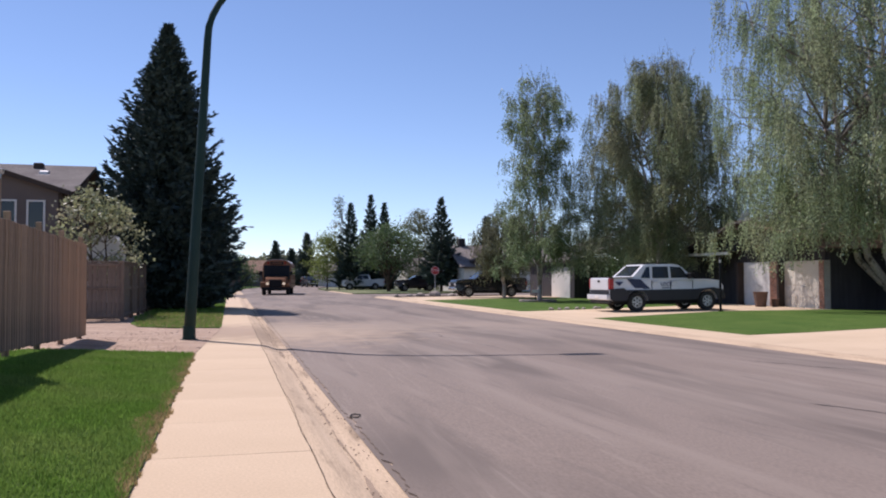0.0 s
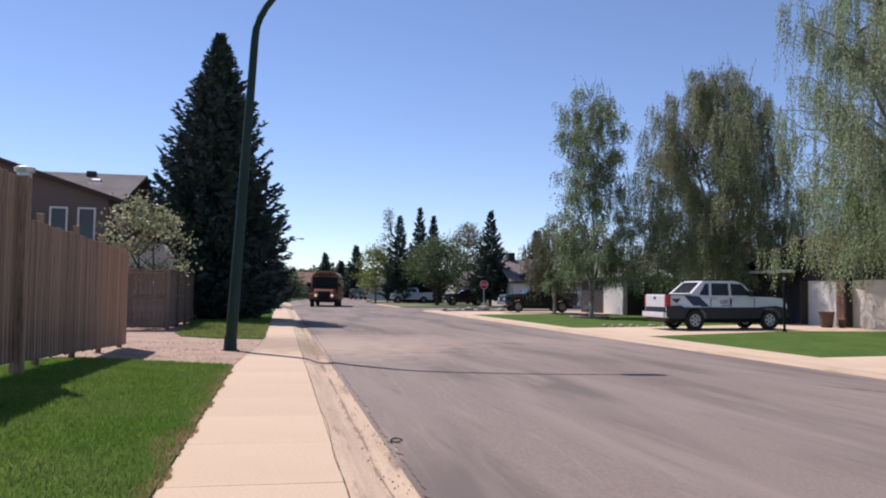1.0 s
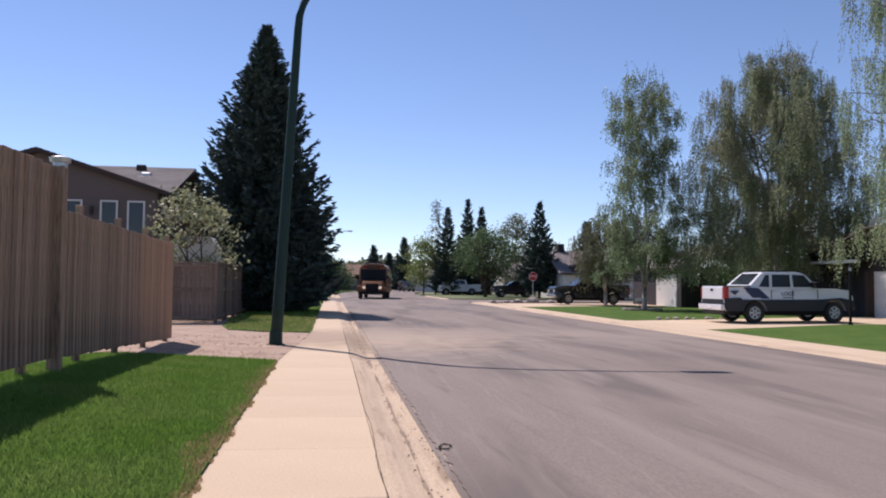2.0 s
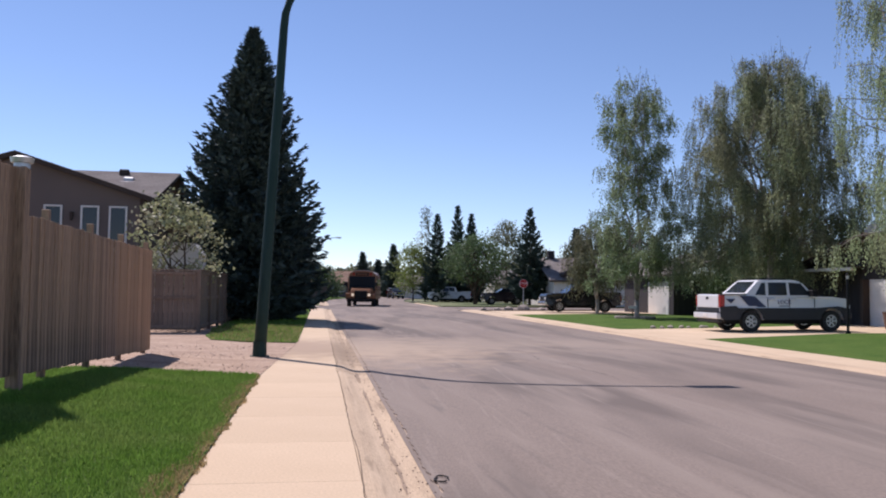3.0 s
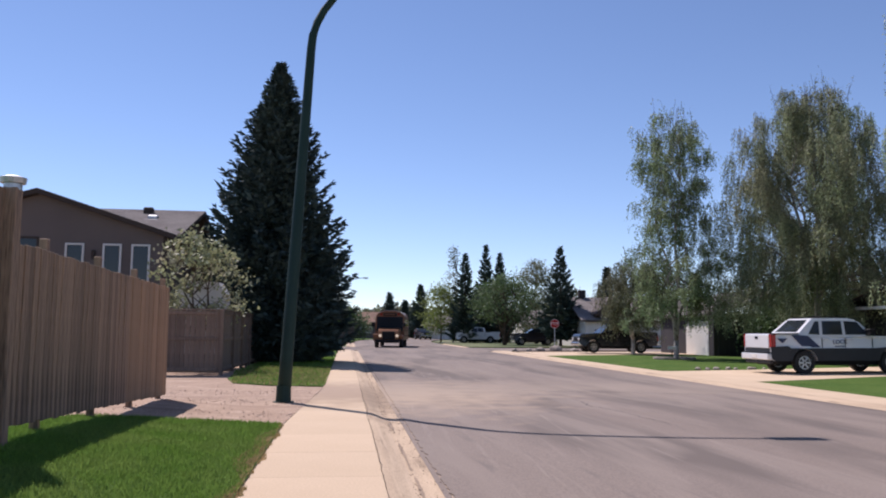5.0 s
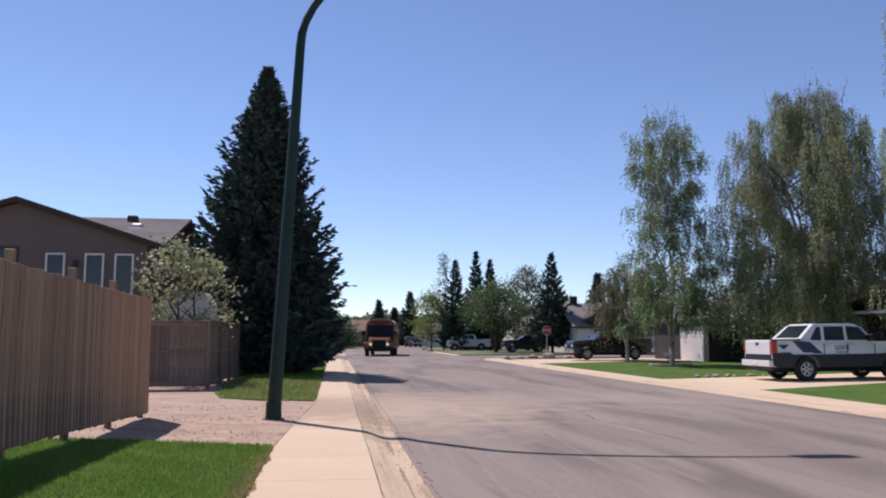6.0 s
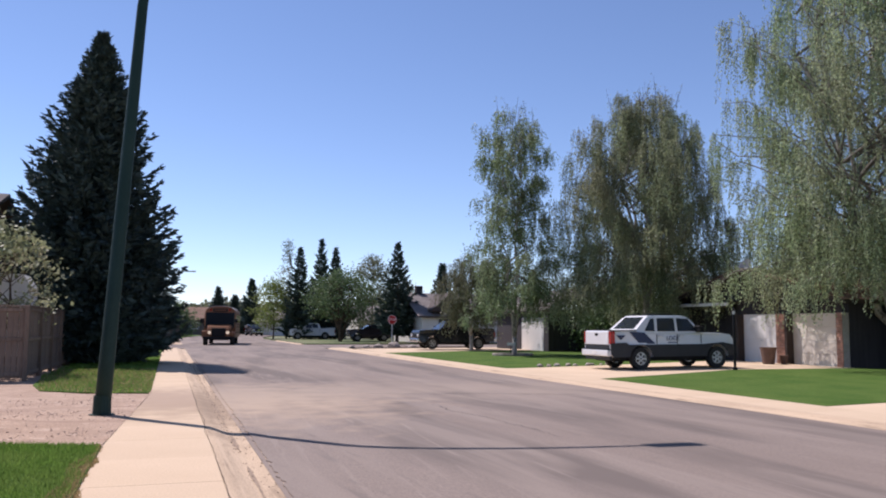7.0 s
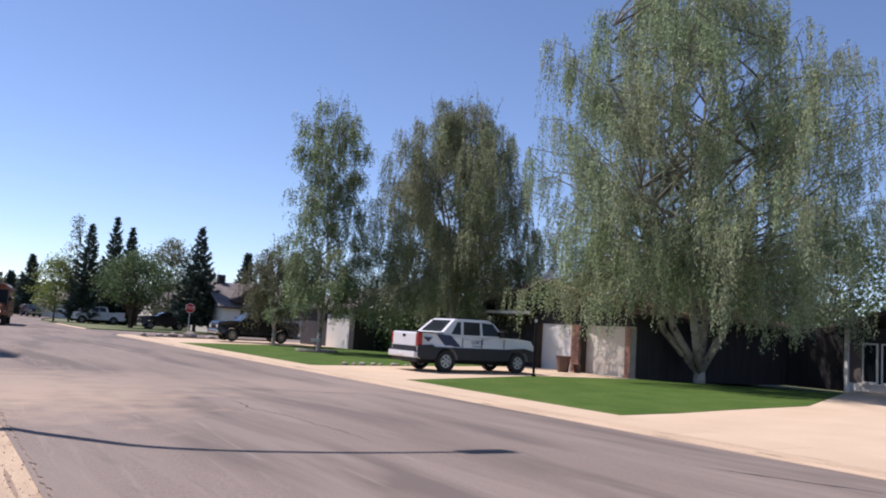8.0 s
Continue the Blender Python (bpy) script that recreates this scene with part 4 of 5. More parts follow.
# ---- vehicles ----
M_PAINT_WHITE = mat("white_car_paint", (0.68, 0.68, 0.68), (0.64, 0.64, 0.64), 1, 30, 0.25, 0, grain=0.02, spec=0.6)
M_PAINT_BLACK = mat("black_car_paint", (0.012, 0.013, 0.018), (0.016, 0.017, 0.022), 1, 30, 0.2, 0, grain=0.05, spec=0.6)
M_PAINT_DARK = mat("dark_suv_paint", (0.035, 0.025, 0.028), (0.04, 0.03, 0.032), 1, 30, 0.25, 0, grain=0.05, spec=0.6)
M_CLAD = mat("grey_cladding", (0.020, 0.021, 0.025), (0.026, 0.027, 0.031), 2, 60, 0.6, 0.1, 0.001, grain=0.1)
M_RUBBER = mat("tyre_rubber", (0.02, 0.02, 0.02), (0.028, 0.027, 0.026), 4, 40, 0.85, 0.2, 0.002, grain=0.15)
M_RIM = mat("alloy_rim", (0.50, 0.50, 0.51), (0.42, 0.42, 0.43), 6, 40, 0.35, 0.05, 0.001, metal=0.8, grain=0.1)
M_CHROME = mat("chrome", (0.65, 0.65, 0.66), (0.6, 0.6, 0.6), 4, 40, 0.18, 0, metal=1.0, grain=0.05)
M_RED = mat("red_lens", (0.35, 0.015, 0.012), (0.28, 0.012, 0.010), 4, 30, 0.25, 0, grain=0.1)
M_BLUE = mat("dark_blue_decal", (0.022, 0.03, 0.085), (0.018, 0.025, 0.07), 3, 30, 0.4, 0, grain=0.1)
M_BLACKP = mat("black_plastic", (0.012, 0.012, 0.013), (0.018, 0.018, 0.019), 3, 40, 0.7, 0.1, 0.001, grain=0.15, spec=0.15)
M_SIGNRED = mat("sign_red", (0.42, 0.025, 0.022), (0.36, 0.022, 0.02), 2, 30, 0.5, 0, grain=0.08)
M_LAMPLENS = mat("clear_lamp_lens", (0.6, 0.6, 0.58), (0.5, 0.5, 0.5), 6, 40, 0.15, 0, grain=0.1, spec=0.7)
M_LIT_LAMP = mat("lit_headlamp", (0.7, 0.65, 0.55), (0.65, 0.6, 0.5), 6, 40, 0.2, 0, grain=0.05)
M_LIT_LAMP.node_tree.nodes["Principled BSDF"].inputs["Emission Color"].default_value = (1.0, 0.75, 0.45, 1)
M_LIT_LAMP.node_tree.nodes["Principled BSDF"].inputs["Emission Strength"].default_value = 0.4
# Bus yellow darkened here: the front's shade is put into the paint colour.
M_BUS = mat("shaded_bus_yellow", (0.21, 0.085, 0.034), (0.185, 0.074, 0.03), 1, 30, 0.4, 0.03, 0.001, grain=0.06)
M_CARGLASS = glass_mat("car_glass", (0.02, 0.024, 0.03), 0.04)


def letters(text, size, depth, material, parent, m, name="lettering", label=""):
    """Raised lettering in the built-in font, made a mesh."""
    cu = bpy.data.curves.new(name, 'FONT')
    cu.body, cu.size, cu.extrude, cu.align_x, cu.align_y = text, size, depth, 'CENTER', 'CENTER'
    tmp = bpy.data.objects.new(name, cu)
    scene.collection.objects.link(tmp)
    me = bpy.data.meshes.new_from_object(tmp.evaluated_get(bpy.context.evaluated_depsgraph_get()))
    bpy.data.objects.remove(tmp)
    me.materials.clear()
    me.materials.append(material)
    ob = new(name, me)
    ob.parent = parent
    ob.matrix_basis = m
    if label:
        tagged(ob, label)
    return ob


def wheel(parent, x, y, r, side, width=0.25):
    """Tyre with an alloy rim of spokes; side: -1 or 1, the outer face."""
    bm = bmesh.new()
    ring_disc(bm, (x, y, r), r, r * 0.60, width, "y", 28)
    w = part("wheel", bm, M_RUBBER, parent, "black rubber tyre")
    bm = bmesh.new()
    ring_disc(bm, (x, y, r), r * 0.605, r * 0.50, width * 0.8, "y", 24)
    yo = y + side * width * 0.32
    for k in range(6):
        a = math.pi / 3 * k
        box(bm, r * 0.08, r * 0.55, -0.014, 0.014, -r * 0.085, r * 0.085, 0.008, Matrix.Translation((x, yo, r)) @ Matrix.Rotation(a, 4, 'Y'))
    tube(bm, [(x, yo - 0.02, r), (x, yo + 0.02 * side + 0.0, r)], [r * 0.16, r * 0.15], 12)
    part("rim", bm, M_RIM, w, "silver six-spoke rim")
    bm = bmesh.new()
    tube(bm, [(x, y - side * width * 0.2, r), (x, y - side * width * 0.05, r)], [r * 0.52, r * 0.52], 16)
    part("brake_disc", bm, M_BLACKP, w)
    return w


def arch(x, r, z, n=9):
    """Points of a wheel arch from front to back along the sill at height z."""
    h = math.sqrt(max(r * r - (z - 0.40) ** 2, 0.01))
    a0 = math.atan2(z - 0.40, h)
    return [(x + r * math.cos(a0 + (math.pi - 2 * a0) * i / (n - 1)), 0.40 + r * math.sin(a0 + (math.pi - 2 * a0) * i / (n - 1))) for i in range(n)]


def shape_sides(verts, W, z_lo, z_hi, k, round_ends=None):
    """Lean the sides in above z_lo, and pull in the nose and tail corners."""
    for v in verts:
        f = 1.0
        if v.co.z > z_lo:
            f -= k * min(1, (v.co.z - z_lo) / (z_hi - z_lo))
        if round_ends:
            x0, x1, d = round_ends
            e = min(v.co.x - x0, x1 - v.co.x)
            if e < d:
                f -= 0.07 * (1 - max(e, 0) / d)
        v.co.y *= f


def pickup(m, label, paint, style, group=""):
    """A pickup or wagon, nose along +x, origin on the ground under the rear axle."""
    e = thing({"suv": "suv"}.get(style, "pickup_truck"), label, "car" if style == "suv" else "pickup truck", m, group)
    W = 0.98
    R, wb = 0.40, 3.30 if style != "suv" else 2.85
    x0, x1 = (-1.22, wb + (0.82 if style == "clad" else 0.98)) if style != "suv" else (-0.95, wb + 0.92)
    clad = style == "clad"
    sill, belt, hood = 0.46, 1.32, 1.31
    # lower body with arches, side outline counter-clockwise
    def lower(zt_front, zt_back, top):
        pts = [(x1 - 0.04, sill + 0.08), (x1, 0.78)]
        if top == "clad":
            pts += [(x1 - 0.03, 0.86), (x1 - 0.55, 0.96), (wb - 0.62, 0.90), (x0 + 0.7, 0.90), (x0 + 0.6, 0.98), (x0, 0.95)]
        else:
            rail = 1.40 if style != "suv" else belt
            pts += [(x1 - 0.02, 1.10), (x1 - 0.14, 1.24), (wb + 0.05, hood), (wb - 0.72, belt), (0.1, belt), (-0.22, rail), (x0 + 0.02, rail), (x0, rail - 0.06)]
        pts += [(x0, sill + 0.10), (x0 + 0.12, sill)]
        pts += [p for p in reversed(arch(0, 0.49, sill))]
        pts += [p for p in reversed(arch(wb, 0.49, sill))]
        pts += [(x1 - 0.2, sill)]
        return pts
    bm = bmesh.new()
    vs = prism(bm, lower(0, 0, "body"), -W, W, "y")
    shape_sides(vs, W, 0.75, 1.3, 0.06, (x0, x1, 0.35))
    bmesh.ops.bevel(bm, geom=[ed for ed in bm.edges if abs(abs(ed.verts[0].co.y) - abs(ed.verts[1].co.y)) < 0.2 and abs(ed.verts[0].co.y) > 0.7 and ed.verts[0].co.z > 0.9 and ed.verts[1].co.z > 0.9 and ed.verts[0].co.y * ed.verts[1].co.y > 0],
                    offset=0.035, segments=2, affect='EDGES')
    body = part("body", bm, paint, e)
    if clad:
        for s in (-1, 1):
            bm = bmesh.new()
            prism(bm, lower(0, 0, "clad"), s * W * 0.985, s * (W + 0.025), "y")
            shape_sides(bm.verts, W, 0.8, 1.2, 0.02, (x0, x1, 0.35))
            part("cladding", bm, M_CLAD, e, "grey plastic lower cladding")
    # cabin
    if style == "suv":
        cab = [(wb - 0.55, belt - 0.02), (wb - 1.35, 1.76), (wb - 2.6, 1.80), (x0 + 0.35, 1.72), (x0 + 0.02, belt - 0.02)]
    elif clad:
        cab = [(wb - 0.60, belt - 0.02), (wb - 1.12, 1.87), (wb - 1.42, 1.95), (0.52, 1.95), (0.40, 1.92), (-0.16, 1.42), (-0.16, belt - 0.02)]
    else:
        cab = [(wb - 0.50, belt - 0.02), (wb - 1.20, 1.88), (wb - 1.6, 1.94), (0.75, 1.92), (0.55, belt - 0.02)]
    bm = bmesh.new()
    vs = prism(bm, cab, -W * 0.94, W * 0.94, "y")
    shape_sides(vs, W, belt, 1.95, 0.17)
    es = [ed for ed in bm.edges if ed.verts[0].co.z > 1.7 and ed.verts[1].co.z > 1.7]
    bmesh.ops.bevel(bm, geom=es, offset=0.05, segments=3, affect='EDGES')
    part("cab", bm, paint, e)
    # glass
    def side_y(z):
        return W * 0.94 * (1 - 0.17 * min(1, max(0, (z - belt) / (1.95 - belt)))) + 0.004
    def side_pane(pts, name="side_window", mt=None, out=0.0):
        for s in (-1, 1):
            bm = bmesh.new()
            a = [bm.verts.new((px, s * (side_y(pz) + out), pz)) for px, pz in pts]
            b = [bm.verts.new((px, s * (side_y(pz) - 0.03), pz)) for px, pz in pts]
            n = len(pts)
            bm.faces.new(a), bm.faces.new(b[::-1])
            for k in range(n):
                bm.faces.new((a[k], a[(k + 1) % n], b[(k + 1) % n], b[k]))
            bmesh.ops.recalc_face_normals(bm, faces=bm.faces[:])
            part(name, bm, mt or M_CARGLASS, e, "dark tinted side window" if mt is None else "dark blue slanted stripe")
    if style == "suv":
        side_pane([(1.45, 1.36), (2.14, 1.36), (1.62, 1.68), (1.45, 1.70)])
        side_pane([(0.55, 1.36), (1.37, 1.36), (1.37, 1.70), (0.55, 1.71)])
        side_pane([(-0.60, 1.37), (0.46, 1.36), (0.46, 1.70), (-0.40, 1.66)])
        splits = (0.5, 1.41, 2.4)
    else:
        side_pane([(1.62, 1.37), (2.50, 1.37), (2.13, 1.82), (1.64, 1.85)])
        side_pane([(0.74, 1.37), (1.50, 1.37), (1.53, 1.85), (0.80, 1.85)] if clad else [(0.85, 1.37), (1.56, 1.37), (1.58, 1.84), (0.92, 1.82)])
        splits = (0.68, 1.56, 2.6)
        if clad:
            side_pane([(0.20, 1.39), (0.62, 1.37), (0.67, 1.84), (0.52, 1.83)], out=0.004)
    # windscreen and rear glass
    def cross_pane(pa, pb, name, inset=0.12):
        bm = bmesh.new()
        d = Vector((pb[0] - pa[0], 0, pb[1] - pa[1]))
        nrm = Vector((d.z, 0, -d.x)).normalized() * (0.006 if pa[0] > 1.5 else -0.006)
        a, b = Vector((pa[0], 0, pa[1])) + d * 0.08 + nrm, Vector((pa[0], 0, pa[1])) + d * 0.93 + nrm
        ya, yb = side_y(a.z) - inset, side_y(b.z) - inset
        q = [(a.x, -ya, a.z), (a.x, ya, a.z), (b.x, yb, b.z), (b.x, -yb, b.z)]
        vs = [bm.verts.new(p) for p in q] + [bm.verts.new(Vector(p) - nrm * 4) for p in q]
        for f in ((0, 1, 2, 3), (7, 6, 5, 4), (0, 4, 5, 1), (1, 5, 6, 2), (2, 6, 7, 3), (3, 7, 4, 0)):
            bm.faces.new([vs[k] for k in f])
        bmesh.ops.recalc_face_normals(bm, faces=bm.faces[:])
        part(name, bm, M_CARGLASS, e)
    cross_pane(cab[0], cab[1], "windscreen")
    if style == "suv":
        cross_pane(cab[-1], cab[-2], "rear_window")
    elif clad:
        cross_pane(cab[-2], cab[-3], "rear_window", 0.2)
    else:
        cross_pane(cab[-1], cab[-2], "rear_window", 0.25)
    # door seams and handles
    for s in (-1, 1):
        for i, u in enumerate(splits):
            bm = bmesh.new()
            zz = 1.26
            box(bm, u - 0.008, u + 0.008, s * W * 0.965, s * (W * 0.985 + 0.004), 0.55, zz)
            part("door_seam", bm, M_BLACKP, e)
        for u in splits[:2]:
            bm = bmesh.new()
            box(bm, u + 0.08, u + 0.26, s * W * 0.94, s * (W * 0.965 + 0.03), 1.20, 1.235, 0.01)
            part("door_handle", bm, paint, e)
        bm = bmesh.new()
        box(bm, wb - 0.90, wb - 0.74, s * W * 0.90, s * (W + 0.16), 1.36, 1.54, 0.03)
        part("mirror", bm, M_BLACKP if style != "far" else paint, e)
        bm = bmesh.new()
        box(bm, x1 - 0.12, x1 + 0.012, s * 0.52, s * 0.86, 0.83, 1.0, 0.02)
        part("headlight", bm, M_LAMPLENS, e)
        bm = bmesh.new()
        if clad:
            box(bm, x0 - 0.015, x0 + 0.16, s * 0.83, s * 0.93, 0.95, 1.37, 0.015)
        else:
            box(bm, x0 - 0.015, x0 + 0.08, s * 0.74, s * 0.93, 0.82, 1.16, 0.015)
        part("tail_light", bm, M_RED, e)
        wheel(e, 0, s * (W - 0.13), R, s)
        wheel(e, wb, s * (W - 0.13), R, s)
    bm = bmesh.new()
    box(bm, x0 - 0.14, x0 + 0.1, -0.92, 0.92, 0.50, 0.72, 0.03)
    bumper = part("rear_bumper", bm, M_PAINT_WHITE if clad else M_CHROME, e)
    if clad:
        bm = bmesh.new()
        box(bm, x0 - 0.13, x0 + 0.1, -0.90, 0.90, 0.726, 0.755, 0.006)
        part("step_pad", bm, M_BLACKP, bumper)
        bm = bmesh.new()
        box(bm, x0 - 0.02, x0 + 0.1, -0.86, 0.86, 0.36, 0.498, 0.02)
        part("valance", bm, M_CLAD, bumper)
        bm = bmesh.new()
        box(bm, x0 - 0.016, x0 - 0.002, -0.84, 0.84, 0.70, 0.90, 0.004)
        part("rear_cladding", bm, M_CLAD, e, "grey plastic strip under the tailgate")
        for s in (-1, 1):
            bm = bmesh.new()
            box(bm, x0 + 0.01, -0.18, s * 0.80, s * 0.925, 1.402, 1.43, 0.008)
            part("bed_rail", bm, M_BLACKP, e, "black bed rail cap")
    bm = bmesh.new()
    box(bm, x1 - 0.1, x1 + 0.08, -0.92, 0.92, 0.48, 0.70, 0.04)
    part("front_bumper", bm, M_CLAD if clad else M_CHROME, e)
    bm = bmesh.new()
    box(bm, x1 - 0.08, x1 + 0.008, -0.50, 0.50, 0.78, 1.0, 0.015)
    for i in range(3):
        box(bm, x1, x1 + 0.02, -0.5, 0.5, 0.81 + 0.065 * i, 0.835 + 0.065 * i)
    part("grille", bm, M_BLACKP, e)
    bm = bmesh.new()
    box(bm, x0 - 0.15, x0 - 0.138, -0.16, 0.16, 0.56, 0.68)
    part("number_plate", bm, M_WHITE, e, "plain number plate")
    bm = bmesh.new()
    box(bm, x0 + 0.3, x1 - 0.4, -0.7, 0.7, 0.30, 0.50, 0.03)
    part("underbody", bm, M_BLACKP, e)
    if style != "suv":
        bm = bmesh.new()
        box(bm, x0 + 0.10, (0.5 if not clad else -0.2), -W * 0.80, W * 0.80, 1.34, 1.415, 0.02)
        part("bed_cover", bm, M_BLACKP, e, "black bed cover")
        bm = bmesh.new()
        box(bm, x0 - 0.03, x0 + 0.012, -0.80 if clad else -0.68, 0.80 if clad else 0.68, 0.905 if clad else 0.76, 1.37, 0.012)
        tg = part("tailgate", bm, paint, e)
        bm = bmesh.new()
        box(bm, x0 - 0.045, x0 - 0.03, -0.10, 0.10, 1.22, 1.31, 0.01)
        part("handle", bm, M_BLACKP, tg)
    if clad:
        for s in (-1, 1):
            bm = bmesh.new()
            tube(bm, [(0.55, s * 0.64, 1.94), (0.6, s * 0.64, 1.995), (1.6, s * 0.64, 1.995), (1.65, s * 0.64, 1.93)], [0.018] * 4, 8)
            part("roof_rail", bm, M_BLACKP, e)
            # slanted stripe on the rear flank, wing badge and lettering
            for a, b in (((-0.42, 1.24), (0.16, 1.24)),):
                bm = bmesh.new()
                pts = [(a[0] - 0.04, 1.37), (b[0], 1.33), (b[0] + 0.46, 0.93), (a[0] + 0.36, 0.93)]
                prism(bm, pts, s * W * 0.955, s * (W * 0.968 + 0.008), "y")
                part("stripe", bm, M_BLUE, e, "dark blue slanted stripe")
            bm = bmesh.new()
            prism(bm, [(-0.98, 1.24), (-0.62, 1.24), (-0.74, 1.13), (-0.80, 1.08), (-0.86, 1.13)], s * W * 0.92, s * (W * 0.965 + 0.006), "y")
            part("badge", bm, M_BLUE, e, "dark winged badge")
            letters("LOCK", 0.21, 0.004, M_BLUE, e, pose(1.36, s * (W * 0.975 + 0.012), 1.11, 90, 0, 0 if s < 0 else 180), label="dark door lettering")
            bm = bmesh.new()
            box(bm, 1.15, 1.57, s * W * 0.96, s * (W * 0.975 + 0.010), 0.955, 0.985)
            part("small_lettering", bm, M_BLUE, e, "unreadable line of small lettering")
    return e


pickup(pose(17.1, 32.5, RZ + 0.062, 0, -0.6, 0.5) @ Matrix.Diagonal((1.01, 1.04, 1.02, 1)), "white and grey pickup with dark blue stripe, parked on the driveway", M_PAINT_WHITE, "clad")
pickup(pose(20.75, 58.3, RZ + 0.105, 0, 0, 180), "black pickup parked nose to the road", M_PAINT_BLACK, "plain")
pickup(pose(18.7, 104.5, RZ + 0.02, 0, 0, 180), "white pickup parked on the far corner lot", M_PAINT_WHITE, "far")
pickup(pose(22.6, 91.0, RZ + 0.02, 0, 0, 178), "dark maroon suv parked past the stop sign", M_PAINT_DARK, "suv")
pickup(pose(13.3, 139.0, -0.06, 0, 0, -80), "distant black car on the bend", M_PAINT_BLACK, "suv")


def school_bus(m):
    e = thing("school_bus", "school bus in shade-darkened dull orange with dark windows and pale roof", "bus", m)
    W, L = 1.2, 7.6
    bm = bmesh.new()
    prism(bm, [(-1.2, 0.62), (-0.98, 0.55), (0.98, 0.55), (1.2, 0.62), (1.2, 2.25), (1.12, 2.72), (0.85, 2.95), (0.4, 3.04), (-0.4, 3.04), (-0.85, 2.95), (-1.12, 2.72), (-1.2, 2.25)], -L + 1.4, 1.4, "x")
    part("body", bm, M_BUS, e)
    bm = bmesh.new()
    vs = prism(bm, [(1.4, 0.6), (2.75, 0.62), (2.8, 1.2), (2.6, 1.45), (1.4, 1.62)], -0.95, 0.95, "y")
    for v in vs:
        if v.co.x > 2:
            v.co.y *= 0.86
    bmesh.ops.bevel(bm, geom=bm.edges[:], offset=0.06, segments=2, affect='EDGES')
    hood = part("hood", bm, M_BUS, e)
    bm = bmesh.new()
    box(bm, 2.74, 2.86, -0.52, 0.52, 0.7, 1.34, 0.02)
    part("grille", bm, M_BLACKP, hood)
    bm = bmesh.new()
    box(bm, 2.72, 2.95, -1.15, 1.15, 0.45, 0.68, 0.03)
    part("bumper", bm, M_BLACKP, e)
    for s in (-1, 1):
        bm = bmesh.new()
        tube(bm, [(2.6, s * 0.68, 1.0), (2.82, s * 0.68, 1.0)], [0.13, 0.13], 16)
        part("headlight", bm, M_LIT_LAMP, hood, "lit round headlight")
        bm = bmesh.new()
        box(bm, 1.75, 2.7, s * 0.80, s * 1.18, 0.68, 1.08, 0.08)
        part("fender", bm, M_BUS, hood)
        bm = bmesh.new()
        tube(bm, [(2.5, s * 0.9, 1.2), (2.55, s * 1.25, 1.75), (2.5, s * 1.25, 1.9)], [0.02] * 3, 6)
        box(bm, 2.45, 2.55, s * 1.15, s * 1.38, 1.75, 2.05, 0.03)
        part("mirror", bm, M_BLACKP, e)
        for x in (2.15, -3.6):
            wheel(e, x, s * 1.0, 0.48, s, 0.3)
        for z in (0.95, 1.42, 1.62):
            bm = bmesh.new()
            box(bm, -L + 1.5, 1.35, s * 1.195, s * 1.225, z, z + 0.055, 0.006)
            part("rub_rail", bm, M_BLACKP, e, "black rub rail")
        for i in range(8):
            x = -L + 1.75 + i * 0.86
            bm = bmesh.new()
            box(bm, x, x + 0.72, s * 1.17, s * 1.21, 1.78, 2.38, 0.01)
            part("side_window", bm, M_CARGLASS, e)
        bm = bmesh.new()
        tube(bm, [(1.35, s * 0.72, 2.76), (1.47, s * 0.72, 2.76)], [0.10, 0.09], 12)
        part("warning_lamp", bm, M_RED, e)
    bm = bmesh.new()
    box(bm, 1.39, 1.43, -1.1, 1.1, 1.35, 2.56, 0.02)
    part("windscreen", bm, M_CARGLASS, e)
    bm = bmesh.new()
    box(bm, 1.385, 1.44, -0.02, 0.02, 1.66, 2.5)
    part("mullion", bm, M_BLACKP, e)
    bm = bmesh.new()
    box(bm, 1.39, 1.45, -0.55, 0.55, 2.62, 2.86, 0.02)
    part("name_board", bm, M_BLACKP, e, "dark panel with unreadable lettering")
    bm = bmesh.new()
    box(bm, 1.452, 1.458, -0.45, 0.45, 2.70, 2.78)
    part("lettering", bm, M_BUS, e, "unreadable bar of lettering")
    bm = bmesh.new()
    box(bm, -L + 1.8, 2.2, -0.7, 0.7, 0.4, 0.62)
    part("chassis", bm, M_BLACKP, e)
    bm = bmesh.new()
    prism(bm, [(-1.0, 2.87), (1.0, 2.87), (0.86, 2.97), (0.4, 3.07), (-0.4, 3.07), (-0.86, 2.97)], -L + 1.42, 1.3, "x")
    part("roof_cap", bm, M_WHITE, e, "pale roof")
    return e


school_bus(pose(4.7, 73.2, -0.05, 0, 0, -97))

# ---- street furniture and yard things ----
sg = thing("stop_sign", "red octagonal stop sign on a thin steel post", "road sign", pose(19.35, 74.9, RZ))
bm = bmesh.new()
tube(bm, [(0, 0, -0.05), (0, 0, 2.5)], [0.035, 0.035], 8)
part("post", bm, M_METAL, sg)
bm = bmesh.new()
prism(bm, [(0.42 * math.cos(math.pi / 8 + k * math.pi / 4), 2.2 + 0.42 * math.sin(math.pi / 8 + k * math.pi / 4)) for k in range(8)], -0.055, -0.047, "y")
pl = part("plate", bm, M_WHITE, sg, "white border plate")
bm = bmesh.new()
prism(bm, [(0.39 * math.cos(math.pi / 8 + k * math.pi / 4), 2.2 + 0.39 * math.sin(math.pi / 8 + k * math.pi / 4)) for k in range(8)], -0.062, -0.0565, "y")
part("face", bm, M_SIGNRED, pl, "red sign face")
